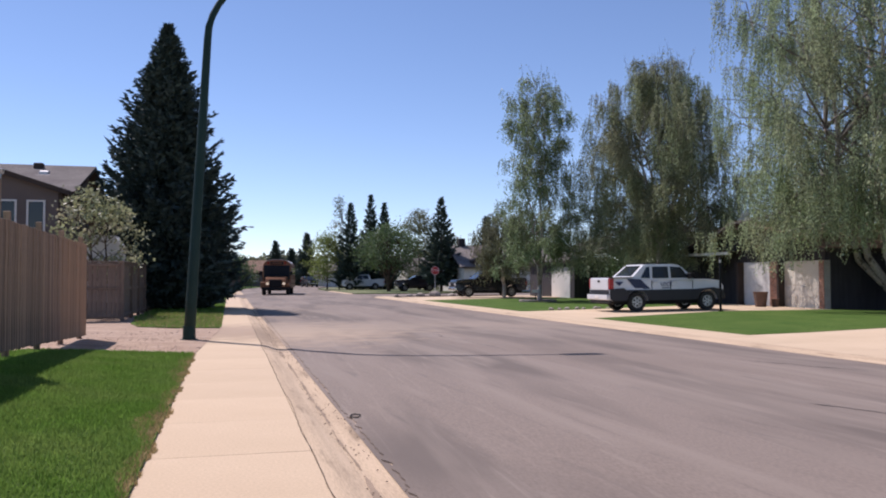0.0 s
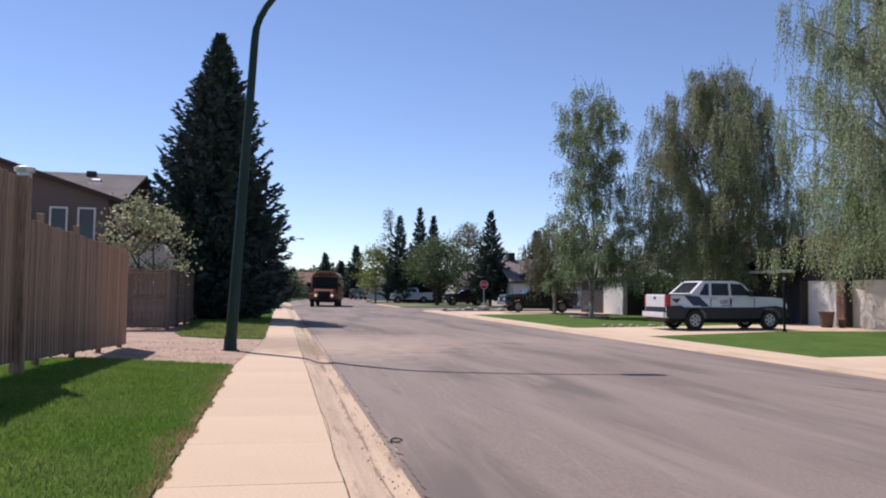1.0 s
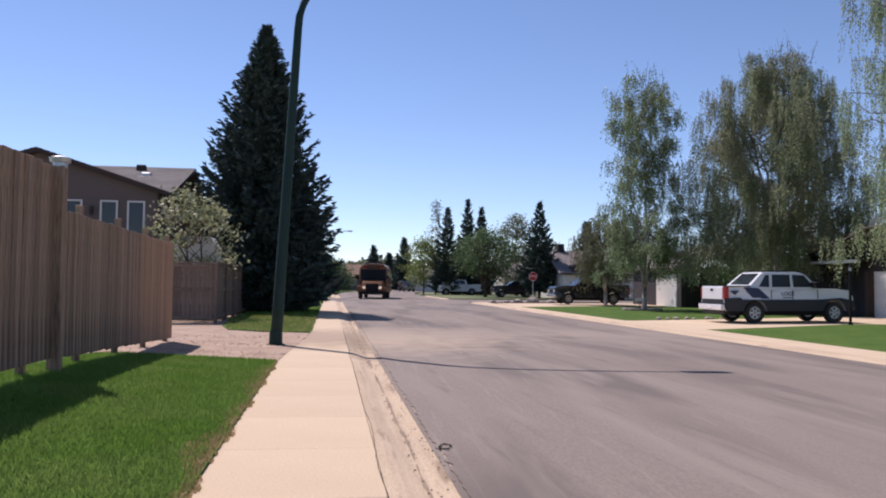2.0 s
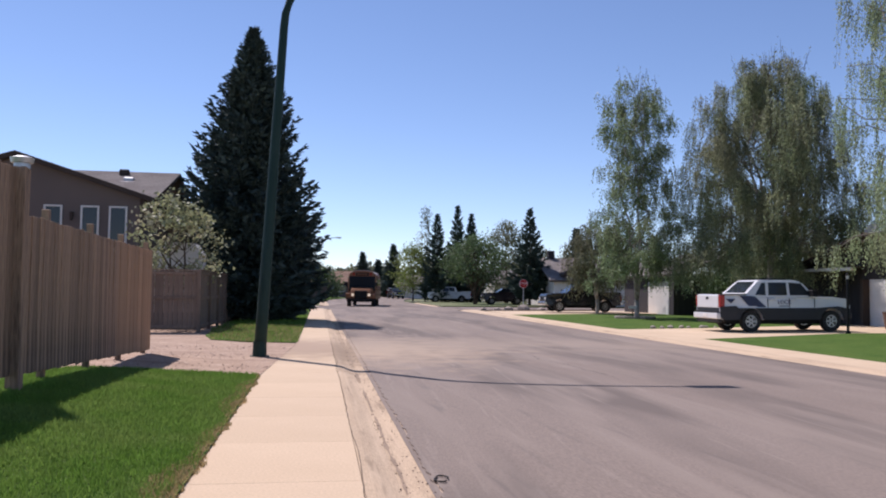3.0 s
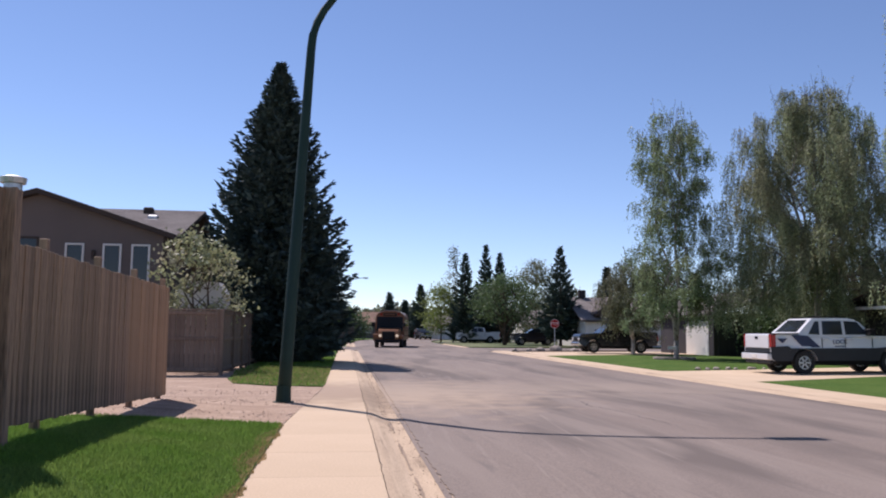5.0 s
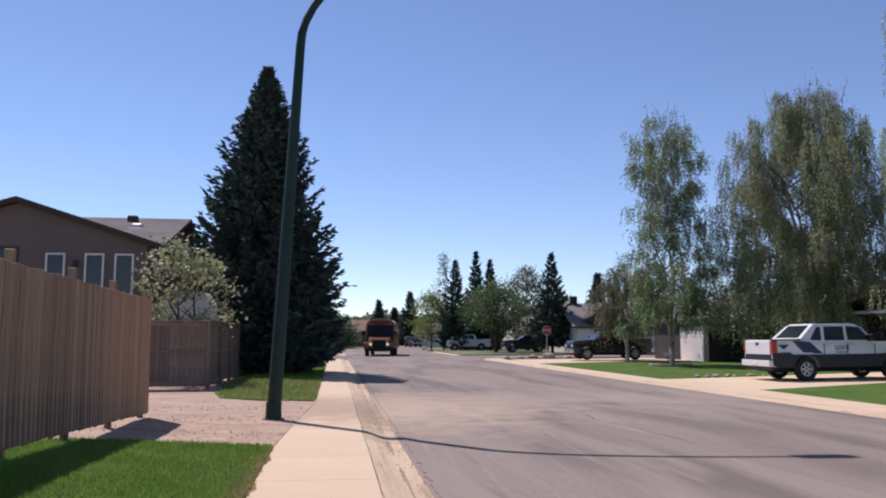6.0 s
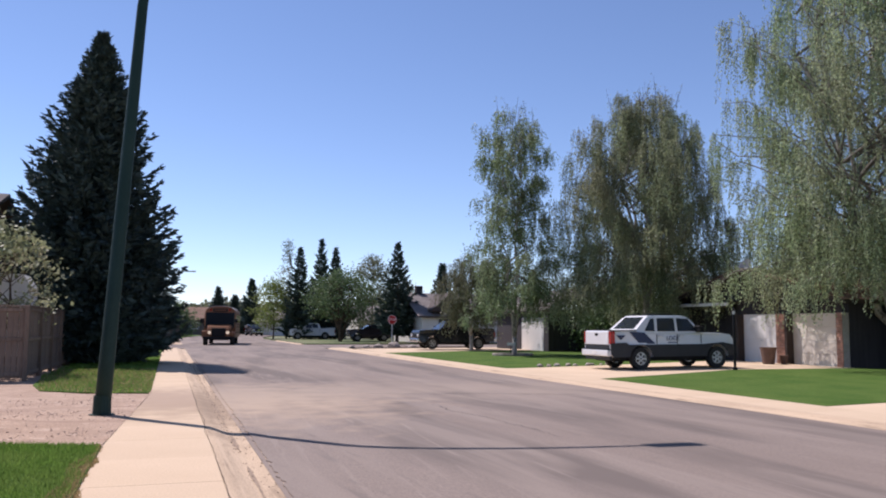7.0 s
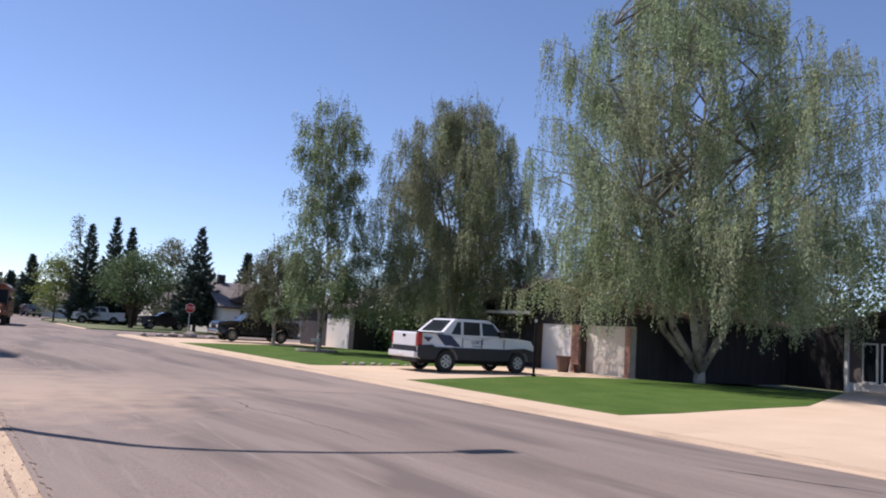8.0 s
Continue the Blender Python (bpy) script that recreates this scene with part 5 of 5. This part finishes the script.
letters("STOP", 0.30, 0.003, M_WHITE, pl, pose(0, -0.066, 2.2, 90, 0, 0), label="white STOP lettering")

yp = thing("lamp_post", "black yard post with a small lantern on the lawn", "lamp post", pose(20.25, 30.3, RZ + 0.09))
bm = bmesh.new()
cyl(bm, (0, 0), 0.05, -0.02, 2.02, 12)
cyl(bm, (0, 0), 0.09, 0, 0.08, 12)
part("post", bm, M_BLACKP, yp)
bm = bmesh.new()
cyl(bm, (0, 0), 0.05, 2.02, 2.14, 6, 0.06)
part("lantern", bm, M_LAMPLENS, yp)
bm = bmesh.new()
cyl(bm, (0, 0), 0.085, 2.14, 2.26, 6, 0.02)
part("lantern_cap", bm, M_BLACKP, yp)

M_POT = mat("brown_planter", (0.13, 0.075, 0.055), (0.10, 0.06, 0.045), 2, 25, 0.7, 0.15, 0.003)
def planter(m, s, label):
    e = thing("planter", label, "plant pot", m)
    bm = bmesh.new()
    tube(bm, [(0, 0, 0), (0, 0, 0.02), (0, 0, 0.78 * s), (0, 0, 0.88 * s), (0, 0, 0.885 * s), (0, 0, 0.76 * s)],
         [0.29 * s, 0.30 * s, 0.40 * s, 0.44 * s, 0.36 * s, 0.34 * s], 20)
    part("tub", bm, M_POT, e)
    bm = bmesh.new()
    cyl(bm, (0, 0), 0.355 * s, 0.70 * s, 0.80 * s, 18)
    part("soil", bm, M_BARK, e)
planter(pose(24.72, 33.8, RZ + 0.115), 0.8, "large dark brown planter tub by the brick pier")
planter(pose(25.35, 33.6, RZ + 0.115), 0.42, "small dark pot beside the brick pier")

M_STONE = mat("field_stone", (0.36, 0.31, 0.26), (0.28, 0.23, 0.19), 3, 25, 0.9, 0.6, 0.01, obrand=0.2)
def rock(x, y, s, seed, label, z=RZ + 0.01):
    rng = np.random.default_rng(seed)
    bm = bmesh.new()
    bmesh.ops.create_icosphere(bm, subdivisions=2, radius=1)
    for v in bm.verts:
        v.co *= 1 + 0.18 * noise.noise(v.co * 1.3 + Vector((seed, 0, 0)))
        v.co = Vector((v.co.x * s, v.co.y * s * 0.8, max(v.co.z * s * 0.62, -0.2 * s)))
    ob = part("boulder", bm, M_STONE, None, smooth=False)
    ob.location, ob.rotation_euler = (x, y, z + 0.19 * s), (0, 0, rng.uniform(0, 6))
    tagged(ob, label, "rock", "corner boulders")
rock(15.3, 63.6, 0.40, 1, "tan boulder on the street corner")
rock(16.6, 64.0, 0.62, 2, "pale boulder on the street corner")
rock(14.5, 63.9, 0.30, 3, "small brown boulder on the street corner")
rock(17.8, 63.3, 0.35, 4, "tan boulder beside the driveway")
rock(13.5, 64.3, 0.28, 5, "small tan boulder by the kerb")

# ring bed round the young birch, with edging stones
bed = thing("tree_ring", "ring of edging stones round the young birch", "flower bed", pose(18.5, 46.4, RZ + 0.075))
bm = bmesh.new()
cyl(bm, (0, 0), 1.0, -0.02, 0.05, 24, 0.9)
part("soil", bm, M_BARK, bed)
bm = bmesh.new()
box(bm, -0.13, 0.13, -0.07, 0.07, 0, 0.13, 0.02)
st = part("edging_stone", bm, M_STONE, bed)
for k in range(24):
    o = st if k == 0 else new("edging_stone", st.data)
    o.parent = bed
    a = 6.2832 * k / 24
    o.location, o.rotation_euler = (1.05 * math.cos(a), 1.05 * math.sin(a), -0.015), (0, 0, a + 1.57)
orn = thing("garden_sign", "small white board on a short stake in the tree ring", "garden sign", pose(18.2, 46.0, RZ + 0.11))
bm = bmesh.new()
box(bm, -0.02, 0.02, -0.02, 0.02, -0.04, 0.62, 0.004)
part("stake", bm, M_DARKWOOD, orn)
bm = bmesh.new()
box(bm, -0.24, 0.24, -0.045, -0.022, 0.50, 0.66, 0.01)
part("board", bm, M_WHITE, orn)
random.seed(12)
for k in range(9):
    rock(14.6 + k * 0.45 + random.uniform(-0.1, 0.1), 34.75 + 0.1 * k + random.uniform(-0.1, 0.1), random.uniform(0.10, 0.17), 20 + k, "small stone edging the lawn", RZ + 0.05)

# loop of black strap at the road's edge
bm = bmesh.new()
tube(bm, [(1.86 + 0.05 * math.cos(a) * (1 + 0.3 * math.sin(2 * a)), 9.05 + 0.10 * math.sin(a), -0.012) for a in [5.6 * k / 20 for k in range(21)]], [0.007] * 21, 6)
tagged(part("strap_loop", bm, M_BLACKP), "loop of black strap on the road's edge", "strap")


# ---- trees ----
conifer("spruce_tree", -2.2, 39.6, 13.0, 3.25, 11, M_SPRUCE, "tall dark blue-green spruce with boughs to the ground", whorls=56, per=20, sprays=18, size=0.27,
        profile=[(0, 0.96), (0.06, 1.02), (0.2, 0.98), (0.5, 0.74), (0.72, 0.50), (0.85, 0.29), (0.94, 0.13), (1, 0.02)])
weeping_tree("weeping_birch", 28.5, 29.5, RZ, 19.2, [(0, 5.2), (0.12, 7.3), (0.35, 7.7), (0.56, 7.6), (0.70, 7.2), (0.82, 5.1), (0.93, 2.4), (1, 0.8)], 21,
             M_BIRCH_LEAF_B, "huge weeping birch with pale forked trunk on the lawn", limbs=200, shoots=10, strands=9, leaf=0.10, stems=6, fork=0.6,
             hang=(0.8, 2.7), trunk_r=0.24, lobes=0.3, spires=30, splay=0.5, low=1.75, bias=1.05, lean=(-0.018, 0.018))
weeping_tree("weeping_birch", 24.9, 43.2, RZ, 14.6, [(0, 3.4), (0.15, 5.0), (0.45, 5.0), (0.6, 4.5), (0.77, 3.8), (0.9, 2.5), (1, 0.8)], 22,
             M_OLIVE_LEAF, "olive-green weeping birch beside the driveway", limbs=135, shoots=10, strands=11, leaf=0.10, stems=4, hang=(0.6, 2.3), lobes=0.5, spires=70)
weeping_tree("young_birch", 18.8, 46.9, RZ, 14.0, [(0, 2.2), (0.15, 3.2), (0.38, 3.2), (0.55, 2.0), (0.7, 1.7), (0.84, 2.5), (0.95, 1.3), (1, 0.3)], 23,
             M_POPLAR_LEAF, "slender young birch with an open top", limbs=92, shoots=9, strands=9, leaf=0.12, stems=4, hang=(0.3, 1.2), low=1.1, bias=1.1, splay=0.45, trunk_r=0.13,
             lobes=0.7, spires=46, droop=0.3)
bushy_tree("blossom_tree", -4.0, 31.8, 0, 4.5, 1.8, 31, M_BUD_LEAF, "small tree with pale blossom behind the fence", 0.32, 62, 34, 0.15, 0.24, 0.07, extra=M_BLOSSOM, stems=3)
conifer("spruce_tree", 22.6, 85, 10.1, 2.4, 12, M_SPRUCE_FAR, "dark spruce on the far corner lot", whorls=15, per=9, sprays=10, z0=RZ, low=0.8, size=0.42)
conifer("spruce_tree", 15.7, 105, 11.2, 2.3, 13, M_SPRUCE_FAR, "dark far spruce behind the round tree", whorls=15, per=9, sprays=10, z0=RZ, size=0.45)
conifer("spruce_tree", 18.5, 106, 12.4, 2.2, 14, M_SPRUCE_FAR, "tall dark far spruce behind the round tree", whorls=15, per=9, sprays=10, z0=RZ, size=0.45)
conifer("spruce_tree", 20.5, 107, 11.5, 2.0, 15, M_SPRUCE_FAR, "dark far spruce behind the round tree", whorls=15, per=9, sprays=10, z0=RZ, size=0.45)
conifer("spruce_tree", 9.8, 172, 9.0, 2.4, 16, M_SPRUCE_FAR, "distant dark spruce past the road's bend", whorls=15, per=8, sprays=7, size=0.7)
conifer("spruce_tree", 14.4, 152, 9.6, 2.6, 17, M_SPRUCE_FAR, "distant dark spruce past the road's bend", whorls=15, per=8, sprays=7, size=0.7)
conifer("spruce_tree", 13.2, 175, 7.6, 2.2, 18, M_SPRUCE_FAR, "small distant spruce past the road's bend", whorls=15, per=8, sprays=7, size=0.7)
conifer("spruce_tree", 35.8, 110, 10.0, 2.4, 19, M_SPRUCE_FAR, "far spruce rising behind the roofs", whorls=20, per=9, sprays=4, size=0.6)
bushy_tree("round_tree", 17.8, 90, RZ, 7.1, 4.3, 32, M_GREEN_LEAF, "round green tree with several stems", 0.38, 150, 46, 0.22, 0.55, 0.13, stems=4)
bushy_tree("lime_tree", 13.0, 108, RZ, 7.4, 2.5, 33, M_LIME_LEAF, "light lime-green tree by the kerb", 0.2, 70, 50, 0.24, 0.55, 0.1)
bushy_tree("grey_tree", 23.6, 100, RZ, 9.9, 3.5, 34, M_GREY_LEAF, "sparse grey-green tree behind the spruce", 0.15, 120, 46, 0.22, 0.5, 0.14)
bushy_tree("bare_poplar", 14.6, 108, RZ, 12.4, 0.9, 35, M_GREY_LEAF, "thin almost bare poplar", 0.15, 70, 22, 0.2, 0.35, 0.09)
weeping_tree("drooping_tree", 19.6, 55.8, RZ, 6.4, [(0, 1.4), (0.3, 2.0), (0.7, 1.8), (1, 0.7)], 36, M_GREY_LEAF, "drooping greyish tree beside the dark pickup", limbs=50, shoots=8,
             strands=6, leaf=0.13, stems=3, hang=(0.5, 1.6), low=2.0, trunk_r=0.12, lobes=0.4, spires=10)
bushy_tree("dark_bush", 1.6, 122, 0, 4.2, 2.6, 37, M_GREEN_LEAF, "dark green bush at the road's bend", 0.02, 60, 60, 0.28, 0.6, 0.1, category="bush")
bushy_tree("dark_tree", 44.0, 33.0, RZ, 8.5, 4.2, 38, M_GREEN_LEAF, "dark leafy tree behind the brown house", 0.2, 90, 60, 0.24, 0.6, 0.16)
bushy_tree("dark_tree", 41.5, 47.0, RZ, 7.5, 3.6, 39, M_GREEN_LEAF, "leafy tree behind the brown house's roof", 0.2, 80, 60, 0.24, 0.6, 0.16)
bushy_tree("hedge", 26.5, 50.5, RZ, 3.0, 1.8, 40, M_GREEN_LEAF, "dark green shrub behind the birch", 0.05, 60, 60, 0.2, 0.45, 0.08, category="bush")
bushy_tree("grey_tree", 28.5, 104, RZ, 7.0, 3.6, 51, M_GREY_LEAF, "dense grey-green tree behind the parked cars", 0.08, 110, 46, 0.24, 0.55, 0.14)
bushy_tree("grey_tree", 20.0, 116, RZ, 7.5, 4.0, 52, M_GREY_LEAF, "dense grey-green tree behind the white pickup", 0.05, 120, 46, 0.26, 0.6, 0.14)
bushy_tree("pale_tree", -1.5, 150, 0, 8.5, 3.4, 44, M_GREY_LEAF, "pale budding tree far down the road", 0.2, 70, 16, 0.24, 0.6, 0.14)

# far woods behind the last houses
rng = np.random.default_rng(50)
P = []
for k in range(300):
    if k < 110:
        c = np.array((rng.uniform(-60, 80), rng.uniform(176, 215), 0))
    elif k < 230:
        c = np.array((rng.uniform(-150, 190), rng.uniform(185, 290), 0))
    else:
        c = np.array((rng.uniform(60, 150), rng.uniform(-20, 190), 0))
    hh, rr = rng.uniform(4.5, 9.0), rng.uniform(2.2, 4.2)
    m = 230
    u = rng.normal(size=(m, 3))
    u /= np.linalg.norm(u, axis=1)[:, None]
    P.append(c + (0, 0, hh * 0.5) + u * (rr, rr, hh * 0.5) * rng.uniform(0.5, 1.05, (m, 1)))
v, f = leaf_cards(rng, np.concatenate(P), 1.1, narrow=0.8)
tagged(raw("far_woods", v, f, M_GREY_LEAF), "greyish green belt of far trees", "woods", kind="stuff")


# ---- ground cover and small pieces ----
def stuff(ob, label, cat):
    return tagged(ob, label, cat, kind="stuff")


def near_lawn_z(x, y):
    r = np.interp(y, ys_l, rise_l)
    return 0.02 + r * np.minimum(1, -x / 2.4)


ys_l, rise_l = [-20, 0, 6, 9, 12, 14, 16.3], [0.2, 0.22, 0.26, 0.27, 0.25, 0.20, 0.12]


def blades(name, n, xs, ysr, zf, hgt, width, seed, material, label, keep=None):
    rng = np.random.default_rng(seed)
    x, y = rng.uniform(*xs, n), rng.uniform(*ysr, n)
    if keep is not None:
        k = keep(x, y)
        x, y = x[k], y[k]
    n = len(x)
    p = np.stack([x, y, zf(x, y) - 0.004], 1)
    a = rng.uniform(0, 6.283, n)
    w = np.stack([np.cos(a), np.sin(a), 0 * a], 1) * width * rng.uniform(0.6, 1.3, (n, 1))
    tip = p + np.stack([rng.normal(0, 0.4, n), rng.normal(0, 0.4, n), np.ones(n)], 1) * (hgt * rng.uniform(0.5, 1.4, (n, 1)))
    v = np.stack([p - w, p + w, tip], 1).reshape(-1, 3)
    return stuff(raw(name, v, np.arange(3 * n).reshape(-1, 3), material), label, "grass")


blades("grass_near", 130000, (-2.9, 0.0), (5.0, 16.28), near_lawn_z, 0.045, 0.006, 41, M_BLADE, "short green lawn grass blades",
       keep=lambda x, y: x < -0.03 - 0.05 * np.sin(y * 2.3) * np.sin(y * 0.9) - 0.03 * np.sin(y * 7))
blades("grass_verge", 12000, (-2.6, 0.40), (24.2, 45), lambda x, y: 0.03 + 0 * x, 0.07, 0.012, 42, M_BLADE, "green verge grass blades",
       keep=lambda x, y: (y > 24.2 + np.maximum(0, (-x - 0.7) * 0.95) + 0.12 * np.sin(x * 5)) & (x > -1.9 - (y - 25) * 0.12))
blades("dry_verge_grass", 5000, (-2.4, 0.38), (24.3, 34), lambda x, y: 0.03 + 0 * x, 0.06, 0.012, 47, M_DRY, "dry tan grass in the verge",
       keep=lambda x, y: (y > 24.3 + np.maximum(0, (-x - 0.7) * 0.95)) & (x > -1.9 - (y - 25) * 0.12))
blades("dry_grass", 26000, (-0.30, 0.07), (5.0, 16.28), lambda x, y: np.where(x < 0, near_lawn_z(x, y), 0.004), 0.032, 0.006, 43, M_DRY, "dry tan grass along the walk's edge",
       keep=lambda x, y: (x < 0.02 + 0.035 * np.sin(y * 5.1) * np.sin(y * 1.7 + 1) + 0.015 * np.sin(y * 23)) & (x > -0.13 - 0.12 * np.sin(y * 2.3) * np.sin(y * 0.9)))
# gravel stones on the lane
rng = np.random.default_rng(46)
n = 3000
gx, gy = rng.uniform(-7.5, 0.15, n), rng.uniform(16.25, 24.3, n)
keep = (gx < 0.0 + (gy - 16.25) * 0.045) & (np.sin(gy * 2.6 + 0.4 * np.sin(gx)) + rng.normal(0, 0.7, n) > 0.1)
gx, gy = gx[keep], gy[keep]
n = len(gx)
s = rng.uniform(0.007, 0.022, (n, 1)) * rng.uniform(0.7, 1.3, (n, 1))
octa = np.array([(1, 0, 0), (0, 1, 0), (-1, 0, 0), (0, -1, 0), (0, 0, 0.7), (0, 0, -0.4)])
ang = rng.uniform(0, 6.28, n)
rot = np.stack([np.stack([np.cos(ang), -np.sin(ang), 0 * ang], 1), np.stack([np.sin(ang), np.cos(ang), 0 * ang], 1), np.stack([0 * ang, 0 * ang, 1 + 0 * ang], 1)], 1)
V = np.einsum("nij,nkj->nki", rot, octa[None] * rng.uniform(0.7, 1.2, (n, 6, 1))) * s[:, :, None] + np.stack([gx, gy, np.array([lane_z(p, q) for p, q in zip(gx, gy)]) + 0.003], 1)[:, None]
tri = np.array([(0, 1, 4), (1, 2, 4), (2, 3, 4), (3, 0, 4), (1, 0, 5), (2, 1, 5), (3, 2, 5), (0, 3, 5)])
F = (np.arange(n)[:, None, None] * 6 + tri[None]).reshape(-1, 3)
M_PEBBLE = mat("mixed_pebbles", (0.48, 0.36, 0.28), (0.36, 0.25, 0.19), 3, 20, 0.9, 0.2, 0.002, island=0.4)
stuff(raw("gravel_stones", V.reshape(-1, 3), F, M_PEBBLE), "loose reddish gravel stones", "gravel")

# grit along the gutter
n = 900
gy = rng.uniform(5, 40, n)
gx = 1.55 + rng.normal(0, 0.05, n) + 0.16 * (rng.uniform(size=n) < 0.45)
s = rng.uniform(0.003, 0.011, (n, 1))
V = octa[None] * s[:, :, None] + np.stack([gx, gy, np.where(gx < 1.66, -0.05, -0.035)], 1)[:, None]
F = (np.arange(n)[:, None, None] * 6 + tri[None]).reshape(-1, 3)
stuff(raw("gutter_grit", V.reshape(-1, 3), F, M_BARK), "dark grit lying in the gutter", "grit")

# damp silt lying along the bottom of the gutter
M_SILT = mat("gutter_silt", (0.24, 0.175, 0.12), (0.31, 0.225, 0.155), 2.0, 60, 0.95, 0.5, 0.004, grain=0.3)
bm = bmesh.new()
prev = None
for i in range(760):
    q = 3 + i * 0.045
    patch = max(0.0, 0.35 + 0.9 * noise.noise(Vector((q * 0.75, 4, 2))) + 0.5 * noise.noise(Vector((q * 2.6, 8, 1))))
    mid = 1.575 + 0.022 * noise.noise(Vector((q * 0.8, 2, 7))) + 0.002 * q - 0.02
    w = 0.055 * min(1, patch) * (0.7 + 0.5 * noise.noise(Vector((q * 7, 3, 3))))
    if patch < 0.08:
        prev = None
        continue
    cur = (bm.verts.new((mid - w, q, -0.0505)), bm.verts.new((mid + w * 0.8, q, -0.0505)))
    if prev:
        bm.faces.new((prev[0], prev[1], cur[1], cur[0]))
    prev = cur
stuff(part("gutter_silt", bm, M_SILT), "brown silt in patches along the gutter", "silt")

# broken asphalt lip along the gutter
bm = bmesh.new()
prev = None
for i in range(900):
    q = 3 + i * 0.045
    u = 1.785 + 0.002 * q + 0.055 * noise.noise(Vector((q * 1.1, 3, 0))) + 0.05 * noise.noise(Vector((q * 6, 0, 0)))
    cur = (bm.verts.new((u, q, -0.022)), bm.verts.new((2.06, q, road_z(2.06) + 0.001)), bm.verts.new((u - 0.004, q, -0.06)))
    if prev:
        bm.faces.new((prev[0], prev[1], cur[1], cur[0]))
        bm.faces.new((prev[2], prev[0], cur[0], cur[2]))
    prev = cur
structure(part("asphalt_edge", bm, M_ASPHALT), "ragged edge of the asphalt at the gutter", "road")

# concrete walk slabs, near side
walk_near = tagged(thing("pavement_near", "pinkish concrete walk of cast slabs", "pavement"), kind="structure")
def walk_slab(parent, x0, x1, y0, y1, z, mesh_cache={}):
    key = (round(x1 - x0, 3), round(y1 - y0, 3))
    if key not in mesh_cache:
        bm = bmesh.new()
        box(bm, 0, x1 - x0, 0, y1 - y0, -0.14, 0, 0.0035)
        o = part("slab", bm, M_CONCRETE, parent)
        mesh_cache[key] = o.data
    else:
        o = new("slab", mesh_cache[key])
        o.parent = parent
    o.location = (x0, y0, z)
    o.rotation_euler = (random.uniform(-0.001, 0.001), random.uniform(-0.001, 0.001), 0)
    return o
q = 10.55 - 1.56 * 18
while q < 62:
    x0 = 0.0 if q < 23.5 else 0.40
    walk_slab(walk_near, x0, 1.262, q + 0.0015, q + 1.5585, 0.0)
    q += 1.56
walk_far = tagged(thing("pavement_far", "pinkish concrete walk across the road", "pavement"), kind="structure")
q = -18.0
while q < 64:
    walk_slab(walk_far, 12.01, 13.30 if q < 33 else 12.91, q + 0.003, q + 1.797, RZ + 0.03)
    q += 1.8

# wandering joint between the walk and its kerb
bm = bmesh.new()
prev = None
for i in range(440):
    q = 3 + i * 0.05
    u = 1.268 + 0.035 * noise.noise(Vector((q * 0.55, 9, 0))) + 0.014 * noise.noise(Vector((q * 3.1, 5, 0)))
    w = 0.003 + 0.005 * abs(noise.noise(Vector((q * 2.2, 1, 4))))
    cur = (bm.verts.new((u - w, q, 0.003)), bm.verts.new((u + w, q, 0.003)))
    if prev:
        bm.faces.new((prev[0], prev[1], cur[1], cur[0]))
    prev = cur
structure(part("walk_crack", bm, M_BARK), "dark wandering crack along the concrete walk", "crack")

# cracks in the asphalt
M_TAR = mat("dark_crack_tar", (0.045, 0.040, 0.038), (0.065, 0.056, 0.052), 4, 40, 0.9, 0.3, 0.002)
def crack(p0, p1, width, wander, seed, label):
    bm = bmesh.new()
    prev = None
    n = int(math.dist(p0, p1) / 0.06)
    dx, dy = p1[0] - p0[0], p1[1] - p0[1]
    L = math.hypot(dx, dy)
    for i in range(n + 1):
        t = i / n
        o = wander * noise.noise(Vector((t * L * 0.8, seed, 0))) + 0.3 * wander * noise.noise(Vector((t * L * 4, seed, 3)))
        u, q = p0[0] + dx * t - dy / L * o, p0[1] + dy * t + dx / L * o
        w = width * (0.35 + 0.9 * abs(noise.noise(Vector((t * L * 2.3, seed, 7))))) * min(1, 6 * t + 0.1, 6 * (1 - t) + 0.1)
        z = road_z(u) + 0.004
        cur = (bm.verts.new((u + dy / L * w, q - dx / L * w, z)), bm.verts.new((u - dy / L * w, q + dx / L * w, z)))
        if prev:
            bm.faces.new((prev[0], cur[0], cur[1], prev[1]))
        prev = cur
    structure(part("asphalt_crack", bm, M_TAR), label, "crack")
crack((4.4, 23.35), (9.9, 22.55), 0.028, 0.12, 1, "dark crack across the asphalt")
crack((9.3, 13.3), (10.3, 11.3), 0.030, 0.10, 2, "short dark crack near the far kerb")
crack((6.9, 8.6), (7.3, 7.6), 0.028, 0.08, 3, "short dark crack in the asphalt")
crack((5.5, 21.2), (5.9, 15.6), 0.012, 0.25, 4, "fine crack along the asphalt")
crack((9.4, 34.0), (10.4, 28.0), 0.014, 0.2, 5, "fine crack along the asphalt")
